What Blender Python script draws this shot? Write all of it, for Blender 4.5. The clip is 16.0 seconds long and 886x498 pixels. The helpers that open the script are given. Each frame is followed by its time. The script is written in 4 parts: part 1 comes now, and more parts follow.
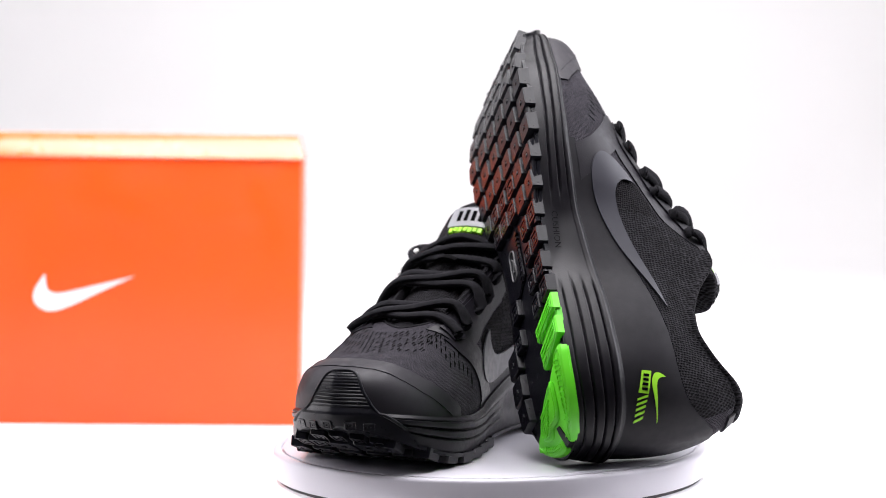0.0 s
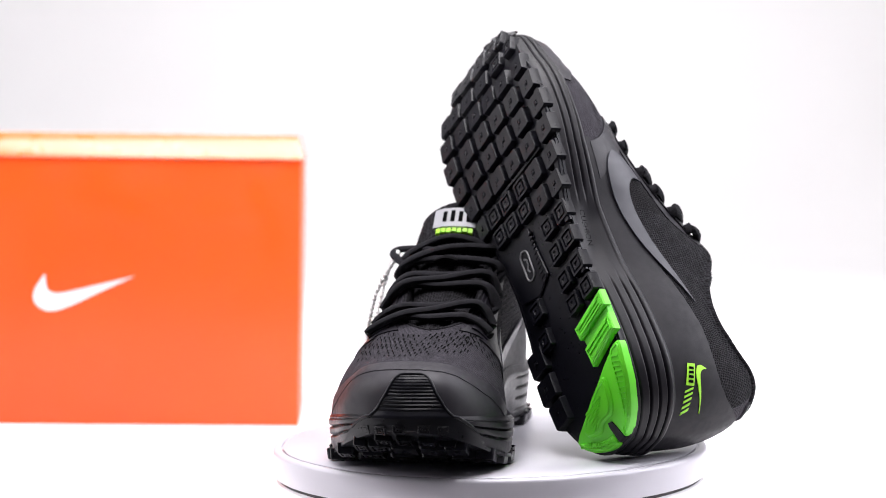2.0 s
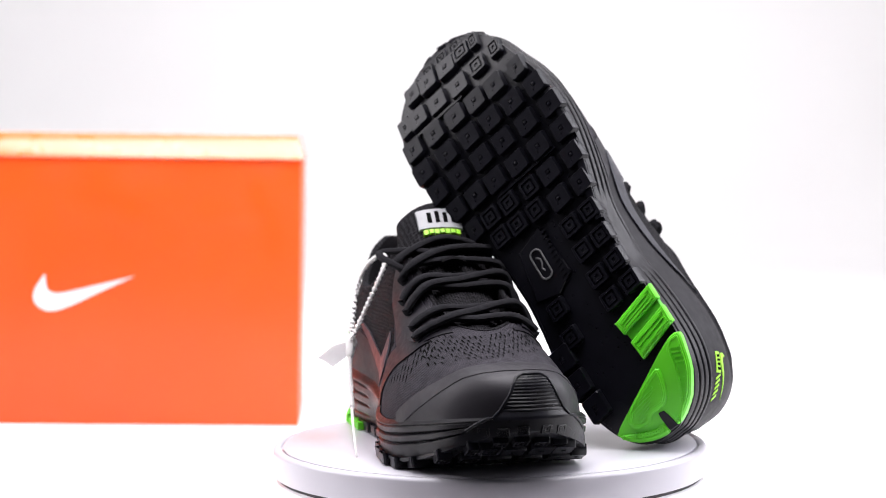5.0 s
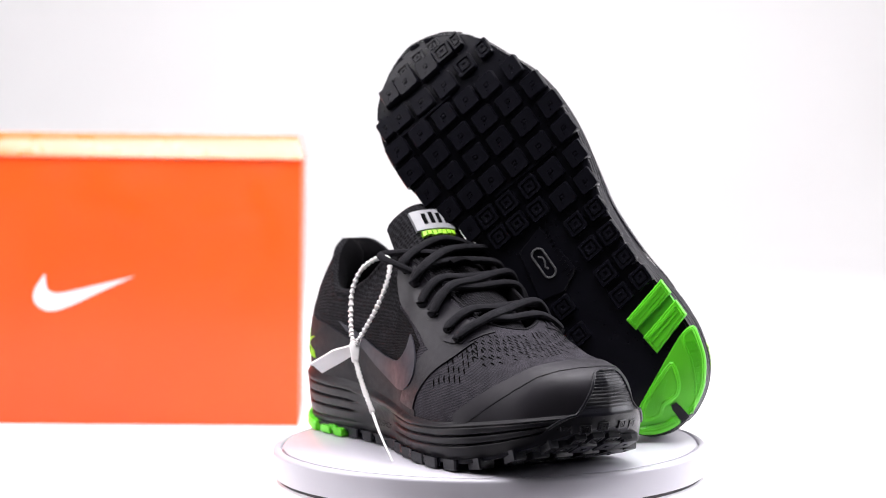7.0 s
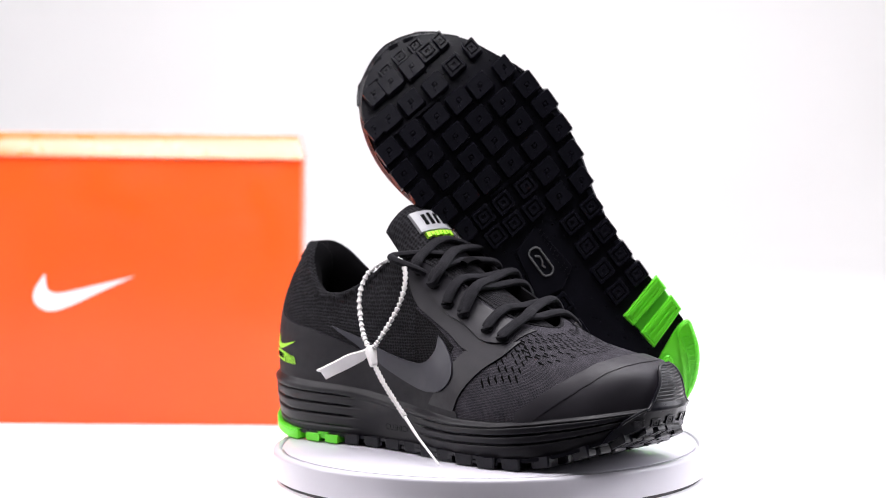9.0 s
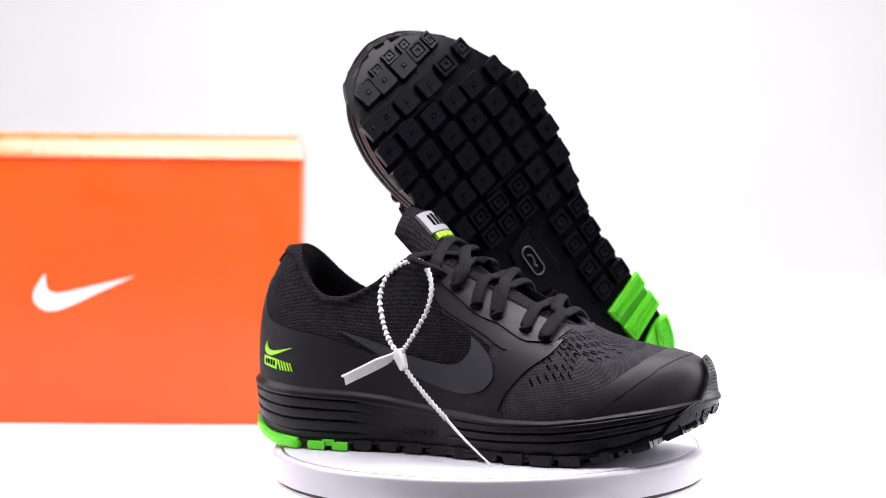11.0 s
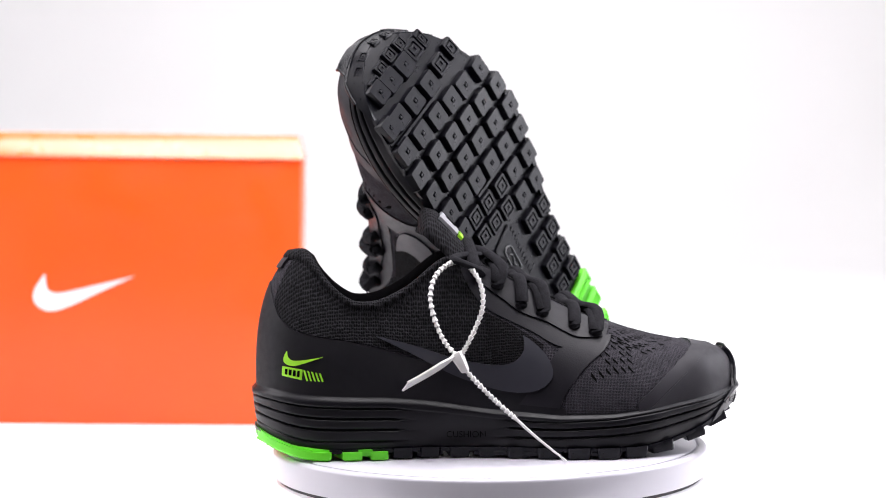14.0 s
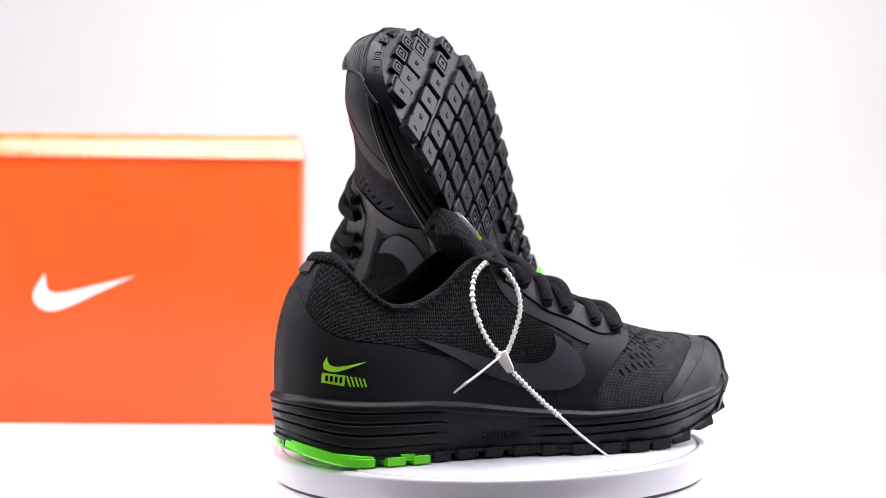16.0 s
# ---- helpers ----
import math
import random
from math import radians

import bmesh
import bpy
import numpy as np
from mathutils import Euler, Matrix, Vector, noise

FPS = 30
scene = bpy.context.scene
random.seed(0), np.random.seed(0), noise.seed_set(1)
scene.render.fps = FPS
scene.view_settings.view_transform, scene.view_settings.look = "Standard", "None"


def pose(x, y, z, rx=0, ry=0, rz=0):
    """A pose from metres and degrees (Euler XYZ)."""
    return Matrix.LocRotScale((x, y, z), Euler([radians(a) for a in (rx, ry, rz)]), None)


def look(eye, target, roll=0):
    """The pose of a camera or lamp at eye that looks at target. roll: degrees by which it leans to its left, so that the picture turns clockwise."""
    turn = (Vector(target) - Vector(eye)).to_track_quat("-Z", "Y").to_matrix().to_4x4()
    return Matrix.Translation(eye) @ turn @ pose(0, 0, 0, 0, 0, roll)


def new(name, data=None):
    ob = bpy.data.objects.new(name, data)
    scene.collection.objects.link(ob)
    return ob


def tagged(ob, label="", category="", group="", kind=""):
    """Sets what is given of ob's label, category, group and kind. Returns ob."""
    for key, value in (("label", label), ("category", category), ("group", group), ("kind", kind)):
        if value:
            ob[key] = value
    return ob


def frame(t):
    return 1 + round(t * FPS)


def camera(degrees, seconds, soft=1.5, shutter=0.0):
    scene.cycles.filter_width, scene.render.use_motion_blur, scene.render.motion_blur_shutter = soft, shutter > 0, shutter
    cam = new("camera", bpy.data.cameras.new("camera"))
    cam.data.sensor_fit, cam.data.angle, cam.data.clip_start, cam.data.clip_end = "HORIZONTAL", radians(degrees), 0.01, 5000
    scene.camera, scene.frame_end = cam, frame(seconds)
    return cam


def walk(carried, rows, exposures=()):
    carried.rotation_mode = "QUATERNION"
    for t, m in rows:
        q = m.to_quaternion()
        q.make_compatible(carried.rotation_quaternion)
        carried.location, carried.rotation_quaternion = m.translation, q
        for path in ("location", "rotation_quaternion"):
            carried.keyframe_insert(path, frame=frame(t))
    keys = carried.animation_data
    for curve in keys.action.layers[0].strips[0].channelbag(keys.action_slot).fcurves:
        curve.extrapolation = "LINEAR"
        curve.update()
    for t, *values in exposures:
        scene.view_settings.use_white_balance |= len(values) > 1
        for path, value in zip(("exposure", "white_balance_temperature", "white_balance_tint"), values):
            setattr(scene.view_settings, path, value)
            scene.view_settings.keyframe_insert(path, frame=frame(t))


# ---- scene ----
from mathutils.bvhtree import BVHTree

# ---------------------------------------------------------------- camera
cam = camera(25.0, 16.0, soft=0.8)
# the turntable stands a little out of level: its axis leans 1.4 degrees
TILT = pose(0, 0, 0, 0, -1.4, 0)
PITCH, YAW = radians(3.504), radians(1.198)
AIM = Vector((-math.sin(YAW) * math.cos(PITCH), math.cos(YAW) * math.cos(PITCH), -math.sin(PITCH)))
EYE = Vector((0, -1.2155, 0.1924))
VIEW = TILT @ look(EYE, EYE + AIM, -0.62)
walk(cam, [(0, VIEW), (16.0, VIEW)])
cam.data.dof.use_dof = True
cam.data.dof.focus_distance = 1.14
cam.data.dof.aperture_fstop = 7.0


def spin(t):
    """The turntable's turn at t seconds."""
    return TILT @ pose(0, 0, 0, 0, 0, math.degrees(0.15 * t + 0.000177 * t * t))


# ---------------------------------------------------------------- light
def world_light():
    w = bpy.data.worlds.new("studio_air")
    w.use_nodes = True
    bg = w.node_tree.nodes["Background"]
    bg.inputs[0].default_value = (1.0, 0.985, 1.0, 1)
    bg.inputs[1].default_value = 0.06
    scene.world = w


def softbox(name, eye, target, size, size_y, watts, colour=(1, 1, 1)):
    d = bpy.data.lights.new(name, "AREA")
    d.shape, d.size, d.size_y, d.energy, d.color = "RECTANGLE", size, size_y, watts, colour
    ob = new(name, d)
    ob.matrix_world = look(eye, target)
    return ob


world_light()
# lamps out of view: softboxes inferred from the shading, backdrop lamp added to whiten it
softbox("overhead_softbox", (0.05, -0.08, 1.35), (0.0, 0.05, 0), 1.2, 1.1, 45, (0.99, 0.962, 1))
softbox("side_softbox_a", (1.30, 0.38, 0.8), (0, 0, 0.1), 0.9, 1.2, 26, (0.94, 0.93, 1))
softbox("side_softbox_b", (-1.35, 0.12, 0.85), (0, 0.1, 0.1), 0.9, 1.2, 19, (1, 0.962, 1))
softbox("added_backdrop_light", (0.1, 1.3, 1.9), (0.1, 2.4, 0.2), 2.6, 0.8, 41, (1, 0.985, 0.99))


# ---------------------------------------------------------------- materials
def mat(name, colour, rough=0.5, metal=0.0, vary=0.12, scale=60.0, bump=0.0, bump_scale=400.0, spec=0.5, kind="noise", coat=0.0,
        rough_vary=0.08, bump_dist=0.0004):
    m = bpy.data.materials.new(name)
    m.use_nodes = True
    nt = m.node_tree
    b = nt.nodes["Principled BSDF"]
    b.inputs["Metallic"].default_value = metal
    b.inputs["Specular IOR Level"].default_value = spec
    b.inputs["Coat Weight"].default_value = coat
    tc = nt.nodes.new("ShaderNodeTexCoord")
    n1 = nt.nodes.new("ShaderNodeTexNoise")
    n1.inputs["Scale"].default_value, n1.inputs["Detail"].default_value = scale, 6
    nt.links.new(tc.outputs["Object"], n1.inputs["Vector"])
    ramp = nt.nodes.new("ShaderNodeMapRange")
    ramp.inputs["From Min"].default_value, ramp.inputs["From Max"].default_value = 0.3, 0.7
    ramp.inputs["To Min"].default_value, ramp.inputs["To Max"].default_value = 1 - vary, 1 + vary
    nt.links.new(n1.outputs["Fac"], ramp.inputs["Value"])
    mul = nt.nodes.new("ShaderNodeVectorMath")
    mul.operation = "SCALE"
    mul.inputs[0].default_value = colour
    nt.links.new(ramp.outputs["Result"], mul.inputs["Scale"])
    nt.links.new(mul.outputs["Vector"], b.inputs["Base Color"])
    rr = nt.nodes.new("ShaderNodeMapRange")
    rr.inputs["From Min"].default_value, rr.inputs["From Max"].default_value = 0.3, 0.7
    rr.inputs["To Min"].default_value = max(0.03, rough - rough_vary)
    rr.inputs["To Max"].default_value = min(1, rough + rough_vary)
    n2 = nt.nodes.new("ShaderNodeTexNoise")
    n2.inputs["Scale"].default_value, n2.inputs["Detail"].default_value = scale * 4.3, 4
    nt.links.new(tc.outputs["Object"], n2.inputs["Vector"])
    nt.links.new(n2.outputs["Fac"], rr.inputs["Value"])
    nt.links.new(rr.outputs["Result"], b.inputs["Roughness"])
    if bump:
        bp = nt.nodes.new("ShaderNodeBump")
        bp.inputs["Strength"].default_value, bp.inputs["Distance"].default_value = bump, bump_dist
        if kind == "noise":
            tx = nt.nodes.new("ShaderNodeTexNoise")
            tx.inputs["Scale"].default_value, tx.inputs["Detail"].default_value = bump_scale, 3
            out = tx.outputs["Fac"]
        else:
            tx = nt.nodes.new("ShaderNodeTexVoronoi")
            tx.inputs["Scale"].default_value = bump_scale
            tx.voronoi_dimensions = "2D"
            tx.inputs["Randomness"].default_value = 0.35
            out = tx.outputs["Distance"]
        nt.links.new(tc.outputs["Object" if kind == "noise" else "UV"], tx.inputs["Vector"])
        if kind == "mesh":
            # cells darker at their centres: shade of the mesh holes put into the colour
            cell = nt.nodes.new("ShaderNodeMapRange")
            cell.inputs["From Min"].default_value, cell.inputs["From Max"].default_value = 0.10, 0.55
            cell.inputs["To Min"].default_value, cell.inputs["To Max"].default_value = 0.25, 1.9
            nt.links.new(out, cell.inputs["Value"])
            deep = nt.nodes.new("ShaderNodeVectorMath")
            deep.operation = "SCALE"
            nt.links.new(mul.outputs["Vector"], deep.inputs[0])
            nt.links.new(cell.outputs["Result"], deep.inputs["Scale"])
            nt.links.new(deep.outputs["Vector"], b.inputs["Base Color"])
        nt.links.new(out, bp.inputs["Height"])
        nt.links.new(bp.outputs["Normal"], b.inputs["Normal"])
    return m


M_SWEEP = mat("white_paper", (0.86, 0.85, 0.86), 0.75, vary=0.015, scale=3, bump=0.05, bump_scale=300)
M_ROOM = mat("grey_wall_paint", (0.13, 0.127, 0.135), 0.85, vary=0.04, scale=4, bump=0.05, bump_scale=200)
M_PLATTER = mat("white_plastic", (0.53, 0.515, 0.565), 0.30, vary=0.012, scale=12, rough_vary=0.02)
M_BASE = mat("white_plastic_base", (0.80, 0.79, 0.80), 0.35, vary=0.015, scale=12)
M_GAP = mat("gap_shade", (0.03, 0.025, 0.03), 0.6)
M_ORANGE = mat("orange_card", (0.84, 0.088, 0.009), 0.42, vary=0.05, scale=9, bump=0.05, bump_scale=500, spec=0.4)
# the same orange card, paler and coated so that the lid looks strongly lit
M_LID = mat("glossy_lit_orange_card", (0.86, 0.16, 0.022), 0.30, vary=0.04, scale=9, spec=0.7, coat=0.6)
M_PRINT = mat("white_print", (0.80, 0.79, 0.80), 0.45, vary=0.03)
M_KNIT = mat("black_knit", (0.0265, 0.0245, 0.0295), 0.80, vary=0.25, scale=180, bump=1.0, bump_scale=1150, kind="mesh", spec=0.08)
M_MESH = mat("black_open_mesh", (0.0065, 0.0060, 0.0070), 0.8, vary=0.3, scale=200, bump=1.0, bump_scale=760, kind="mesh", spec=0.07, bump_dist=0.0008)
M_COLLAR = mat("black_collar_mesh", (0.0105, 0.0100, 0.0116), 0.85, vary=0.3, scale=160, bump=1.0, bump_scale=720, kind="mesh", spec=0.08, bump_dist=0.0010)
M_LINING = mat("black_lining", (0.0045, 0.0042, 0.0050), 0.95, vary=0.2, scale=120, bump=0.5, bump_scale=700, spec=0.05)
M_SKIN = mat("black_synthetic", (0.0185, 0.0165, 0.0215), 0.52, vary=0.14, scale=50, bump=0.15, bump_scale=1600, spec=0.30, rough_vary=0.06)
# like the black synthetic, but under half as bright and rougher
M_COUNTER = mat("matte_darker_synthetic", (0.0085, 0.0076, 0.0105), 0.60, vary=0.14, scale=50, bump=0.12, bump_scale=1600, spec=0.22, rough_vary=0.06)
M_FILM = mat("charcoal_film", (0.0125, 0.0112, 0.0152), 0.44, vary=0.10, scale=60, bump=0.25, bump_scale=1100, spec=0.26)
M_EMBLEM = mat("slate_emblem", (0.0340, 0.0335, 0.0430), 0.42, vary=0.06, scale=50, spec=0.28)
M_FOAM = mat("black_foam", (0.0066, 0.0058, 0.0084), 0.40, vary=0.15, scale=70, bump=0.18, bump_scale=1500, spec=0.24, rough_vary=0.07)
M_RUBBER = mat("black_rubber", (0.0048, 0.0047, 0.0078), 0.31, vary=0.2, scale=90, bump=0.22, bump_scale=1300, spec=0.25, rough_vary=0.04)
M_LACE = mat("black_lace", (0.0125, 0.0120, 0.0145), 0.85, vary=0.25, scale=250, bump=0.8, bump_scale=1500, spec=0.1)
M_GREEN = mat("green_rubber", (0.135, 0.72, 0.022), 0.42, vary=0.05, scale=60, bump=0.1, bump_scale=1300)
# the same green rubber, darkened for the shade down in the recess
M_GREEND = mat("shaded_green_rubber", (0.10, 0.56, 0.018), 0.5, vary=0.08, scale=60, bump=0.1, bump_scale=1300)
M_LIME = mat("lime_print", (0.37, 0.80, 0.03), 0.5, vary=0.05)
M_DARKP = mat("black_print", (0.0035, 0.0035, 0.004), 0.9, spec=0.03)
M_SLIT = mat("slit_shadow", (0.003, 0.003, 0.003), 0.95, spec=0.03)
M_SILVER = mat("silver_label", (0.30, 0.30, 0.32), 0.40, vary=0.08, scale=120)
M_BADGE = mat("grey_badge", (0.12, 0.12, 0.125), 0.4, vary=0.06)
M_TIE = mat("white_nylon", (0.78, 0.76, 0.75), 0.38, vary=0.03, scale=120)


# ---------------------------------------------------------------- helpers
def mesh_of(bm, name, smooth=True, angle=40):
    bmesh.ops.recalc_face_normals(bm, faces=bm.faces[:])
    me = bpy.data.meshes.new(name)
    if smooth:
        for f in bm.faces:
            f.smooth = True
        lim = radians(angle)
        for e in bm.edges:
            if len(e.link_faces) == 2 and e.calc_face_angle(0) > lim:
                e.smooth = False
    bm.to_mesh(me)
    bm.free()
    return me


def wrap_uv(me):
    """Cloth coordinates in metres: along the shoe, and round its cross-section."""
    uv = me.uv_layers.new(name="cloth")
    for lp in me.loops:
        c = me.vertices[lp.vertex_index].co
        uv.data[lp.index].uv = (c.x, 0.055 * math.atan2(c.z - 0.025, c.y))


def part(name, bm, material, parent, label="", smooth=True, angle=40):
    me = bm if isinstance(bm, bpy.types.Mesh) else mesh_of(bm, name, smooth, angle)
    if material and not me.materials:
        me.materials.append(material)
    if material in (M_KNIT, M_MESH, M_COLLAR):
        wrap_uv(me)
    ob = new(name, me)
    ob.parent = parent
    if label:
        ob["label"] = label
    return ob


def thing(name, label, category, group="", kind=""):
    return tagged(new(name), label, category, group, kind)


def grid_faces(bm, rows, wrap_u=False, wrap_v=False):
    """rows of BMVerts -> quads"""
    nr = len(rows)
    for a in range(nr if wrap_u else nr - 1):
        r0, r1 = rows[a], rows[(a + 1) % nr]
        nc = len(r0)
        for b in range(nc if wrap_v else nc - 1):
            q = [r0[b], r0[(b + 1) % nc], r1[(b + 1) % nc], r1[b]]
            q = [v for k, v in enumerate(q) if v not in q[:k]]
            if len(q) > 2:
                try:
                    bm.faces.new(q)
                except ValueError:
                    pass


def shell(rows, normals, thick):
    """A closed sheet of that thickness over a grid of points with normals."""
    bm = bmesh.new()
    top = [[bm.verts.new(p) for p in r] for r in rows]
    bot = [[bm.verts.new(p - n * thick) for p, n in zip(r, m)] for r, m in zip(rows, normals)]
    grid_faces(bm, top)
    grid_faces(bm, bot)
    R, C = len(rows), len(rows[0])
    rim = [(0, c) for c in range(C)] + [(r, C - 1) for r in range(1, R)] + [(R - 1, c) for c in range(C - 2, -1, -1)] + [(r, 0) for r in range(R - 2, 0, -1)]
    for k in range(len(rim)):
        (a, b), (c, d) = rim[k], rim[(k + 1) % len(rim)]
        bm.faces.new((top[a][b], top[c][d], bot[c][d], bot[a][b]))
    bmesh.ops.remove_doubles(bm, verts=bm.verts[:], dist=0.00002)
    return bm


def tube(points, radius, sides=10, closed=False, squash=1.0):
    """A round strand along points; radius is a number or a function of the way along (0 to 1)."""
    bm = bmesh.new()
    pts = [Vector(p) for p in points]
    n = len(pts)
    rows = []
    up = Vector((0, 0, 1))
    for k, p in enumerate(pts):
        a, b = (pts[(k - 1) % n], pts[(k + 1) % n]) if closed else (pts[max(0, k - 1)], pts[min(n - 1, k + 1)])
        d = (b - a).normalized()
        s = d.cross(up)
        s = s.normalized() if s.length > 0.05 else Vector((1, 0, 0))
        w = s.cross(d).normalized()
        r = radius(k / (n - 1)) if callable(radius) else radius
        rows.append([bm.verts.new(p + (s * math.cos(q) + w * math.sin(q) * squash) * r) for q in (2 * math.pi * j / sides for j in range(sides))])
    grid_faces(bm, rows, wrap_u=closed, wrap_v=True)
    if not closed:
        bm.faces.new(rows[0])
        bm.faces.new(rows[-1][::-1])
    return bm


def spline(pts, per=8, closed=False):
    """Catmull-Rom through points."""
    pts = [Vector(p) for p in pts]
    n = len(pts)
    out = []
    for k in range(n if closed else n - 1):
        if closed:
            a, b, c, d = pts[(k - 1) % n], pts[k], pts[(k + 1) % n], pts[(k + 2) % n]
        else:
            a, b, c, d = pts[max(0, k - 1)], pts[k], pts[k + 1], pts[min(n - 1, k + 2)]
        for j in range(per):
            t = j / per
            out.append(0.5 * ((2 * b) + (c - a) * t + (2 * a - 5 * b + 4 * c - d) * t * t + (3 * b - a - 3 * c + d) * t ** 3))
    if not closed:
        out.append(pts[-1])
    return out


def lathe(profile, n=128):
    bm = bmesh.new()
    rows = []
    for r, z in profile:
        if r < 1e-6:
            v = bm.verts.new((0, 0, z))
            rows.append([v] * n)
        else:
            rows.append([bm.verts.new((r * math.cos(2 * math.pi * k / n), r * math.sin(2 * math.pi * k / n), z)) for k in range(n)])
    grid_faces(bm, rows, wrap_v=True)
    return bm


def box_bm(x0, x1, y0, y1, z0, z1, bevel=0.0, seg=2):
    bm = bmesh.new()
    bmesh.ops.create_cube(bm, size=1)
    for v in bm.verts:
        v.co = Vector((x0 + (v.co.x + 0.5) * (x1 - x0), y0 + (v.co.y + 0.5) * (y1 - y0), z0 + (v.co.z + 0.5) * (z1 - z0)))
    if bevel:
        bmesh.ops.bevel(bm, geom=bm.edges[:], offset=bevel, segments=seg, affect="EDGES", profile=0.5)
    return bm


def merge(bm, other):
    me = bpy.data.meshes.new("tmp")
    other.to_mesh(me)
    other.free()
    bm.from_mesh(me)
    bpy.data.meshes.remove(me)


def smooth_step(a, b, x):
    t = min(1, max(0, (x - a) / (b - a)))
    return t * t * (3 - 2 * t)


def curve_at(pts, x):
    return float(np.interp(x, [p[0] for p in pts], [p[1] for p in pts]))


# ---------------------------------------------------------------- the setting
FLOOR = -0.054


def build_sweep():
    bm = bmesh.new()
    prof = [(-0.17, FLOOR), (2.3, FLOOR)]
    prof += [(2.3 + 0.7 * math.sin(a), FLOOR + 0.7 - 0.7 * math.cos(a)) for a in (math.pi / 2 * k / 14 for k in range(1, 15))]
    prof += [(3.0, 3.2)]
    rows = [[bm.verts.new((x, y, z)) for x in (-3.5, -1.5, 0, 1.5, 3.5)] for y, z in prof]
    back = [[bm.verts.new((x, y + 0.004, z - 0.004)) for x in (-3.5, -1.5, 0, 1.5, 3.5)] for y, z in prof]
    grid_faces(bm, rows)
    grid_faces(bm, back)
    tagged(part("backdrop", bm, M_SWEEP, None), "seamless white paper sweep under and behind the shoes", "backdrop", kind="structure")


def build_room():
    """Unseen plain room, added to close the place; its dark walls limit bounced light."""
    x0, x1, y0, y1, z0, z1, t = -3.7, 3.7, -3.2, 3.3, -0.85, 3.4, 0.1
    for name, b, m in (("studio_floor", (x0, x1, y0, y1, z0 - t, z0), M_ROOM), ("ceiling", (x0, x1, y0, y1, z1, z1 + t), M_ROOM),
                       ("wall_north", (x0 - t, x1 + t, y1, y1 + t, z0, z1), M_ROOM), ("wall_south", (x0 - t, x1 + t, y0 - t, y0, z0, z1), M_ROOM),
                       ("wall_west", (x0 - t, x0, y0, y1, z0, z1), M_ROOM), ("wall_east", (x1, x1 + t, y0, y1, z0, z1), M_ROOM)):
        tagged(part(name, box_bm(*b), m, None, smooth=False), "unseen grey studio " + name.split("_")[0], "studio room", kind="structure")


TABLE_X = 0.0017


def build_turntable():
    table = thing("turntable", "round white plastic display turntable on the sweep", "turntable")
    R = 0.1305
    bm = lathe([(0, FLOOR), (R - 0.004, FLOOR), (R, FLOOR + 0.004), (R, -0.0206), (R - 0.001, -0.0196), (0, -0.0196)])
    part("housing", bm, M_BASE, table, angle=30)
    # dark ring set in the gap, its colour standing in for the shade there
    bm = lathe([(0.1290, -0.0198), (0.1290, -0.0174), (0.02, -0.0174), (0.02, -0.0198)])
    part("gap_ring", bm, M_GAP, table, "dark ring in the gap under the platter, coloured as its shade", angle=30)
    R = 0.1322
    prof = [(0, -0.0172), (R - 0.001, -0.0172), (R, -0.0162), (R + 0.0002, -0.0050)]
    prof += [(R - 0.0026 + 0.0026 * math.cos(a), -0.0032 + 0.0026 * math.sin(a)) for a in (math.pi / 2 * k / 8 for k in range(0, 9))]
    prof += [(R - 0.0042, -0.0006), (R - 0.0050, -0.0012), (R - 0.0054, -0.0026), (0, -0.0026)]
    plat = part("platter", lathe(prof, 180), M_PLATTER, table, "glossy white platter skirt", angle=50)
    part("top_plate", lathe([(0, -0.0025), (R - 0.0066, -0.0025), (R - 0.0064, -0.0008), (R - 0.0072, 0.0), (0.08, 0.0), (0, 0.0)], 180), M_PLATTER, plat, angle=50)
    table.matrix_world = TILT @ pose(TABLE_X, 0, 0)
    return table, plat


def tick_mesh(lower, upper, y, thick):
    """A flat tapered tick between two lines in the x-z plane."""
    lo, up = spline([(x, y, z) for x, z in lower], 6), spline([(x, y, z) for x, z in upper], 6)
    n = min(len(lo), len(up))
    lo = [lo[round(k * (len(lo) - 1) / (n - 1))] for k in range(n)]
    up = [up[round(k * (len(up) - 1) / (n - 1))] for k in range(n)]
    nrm = Vector((0, -1, 0))
    return shell([lo, up], [[nrm] * n, [nrm] * n], thick)


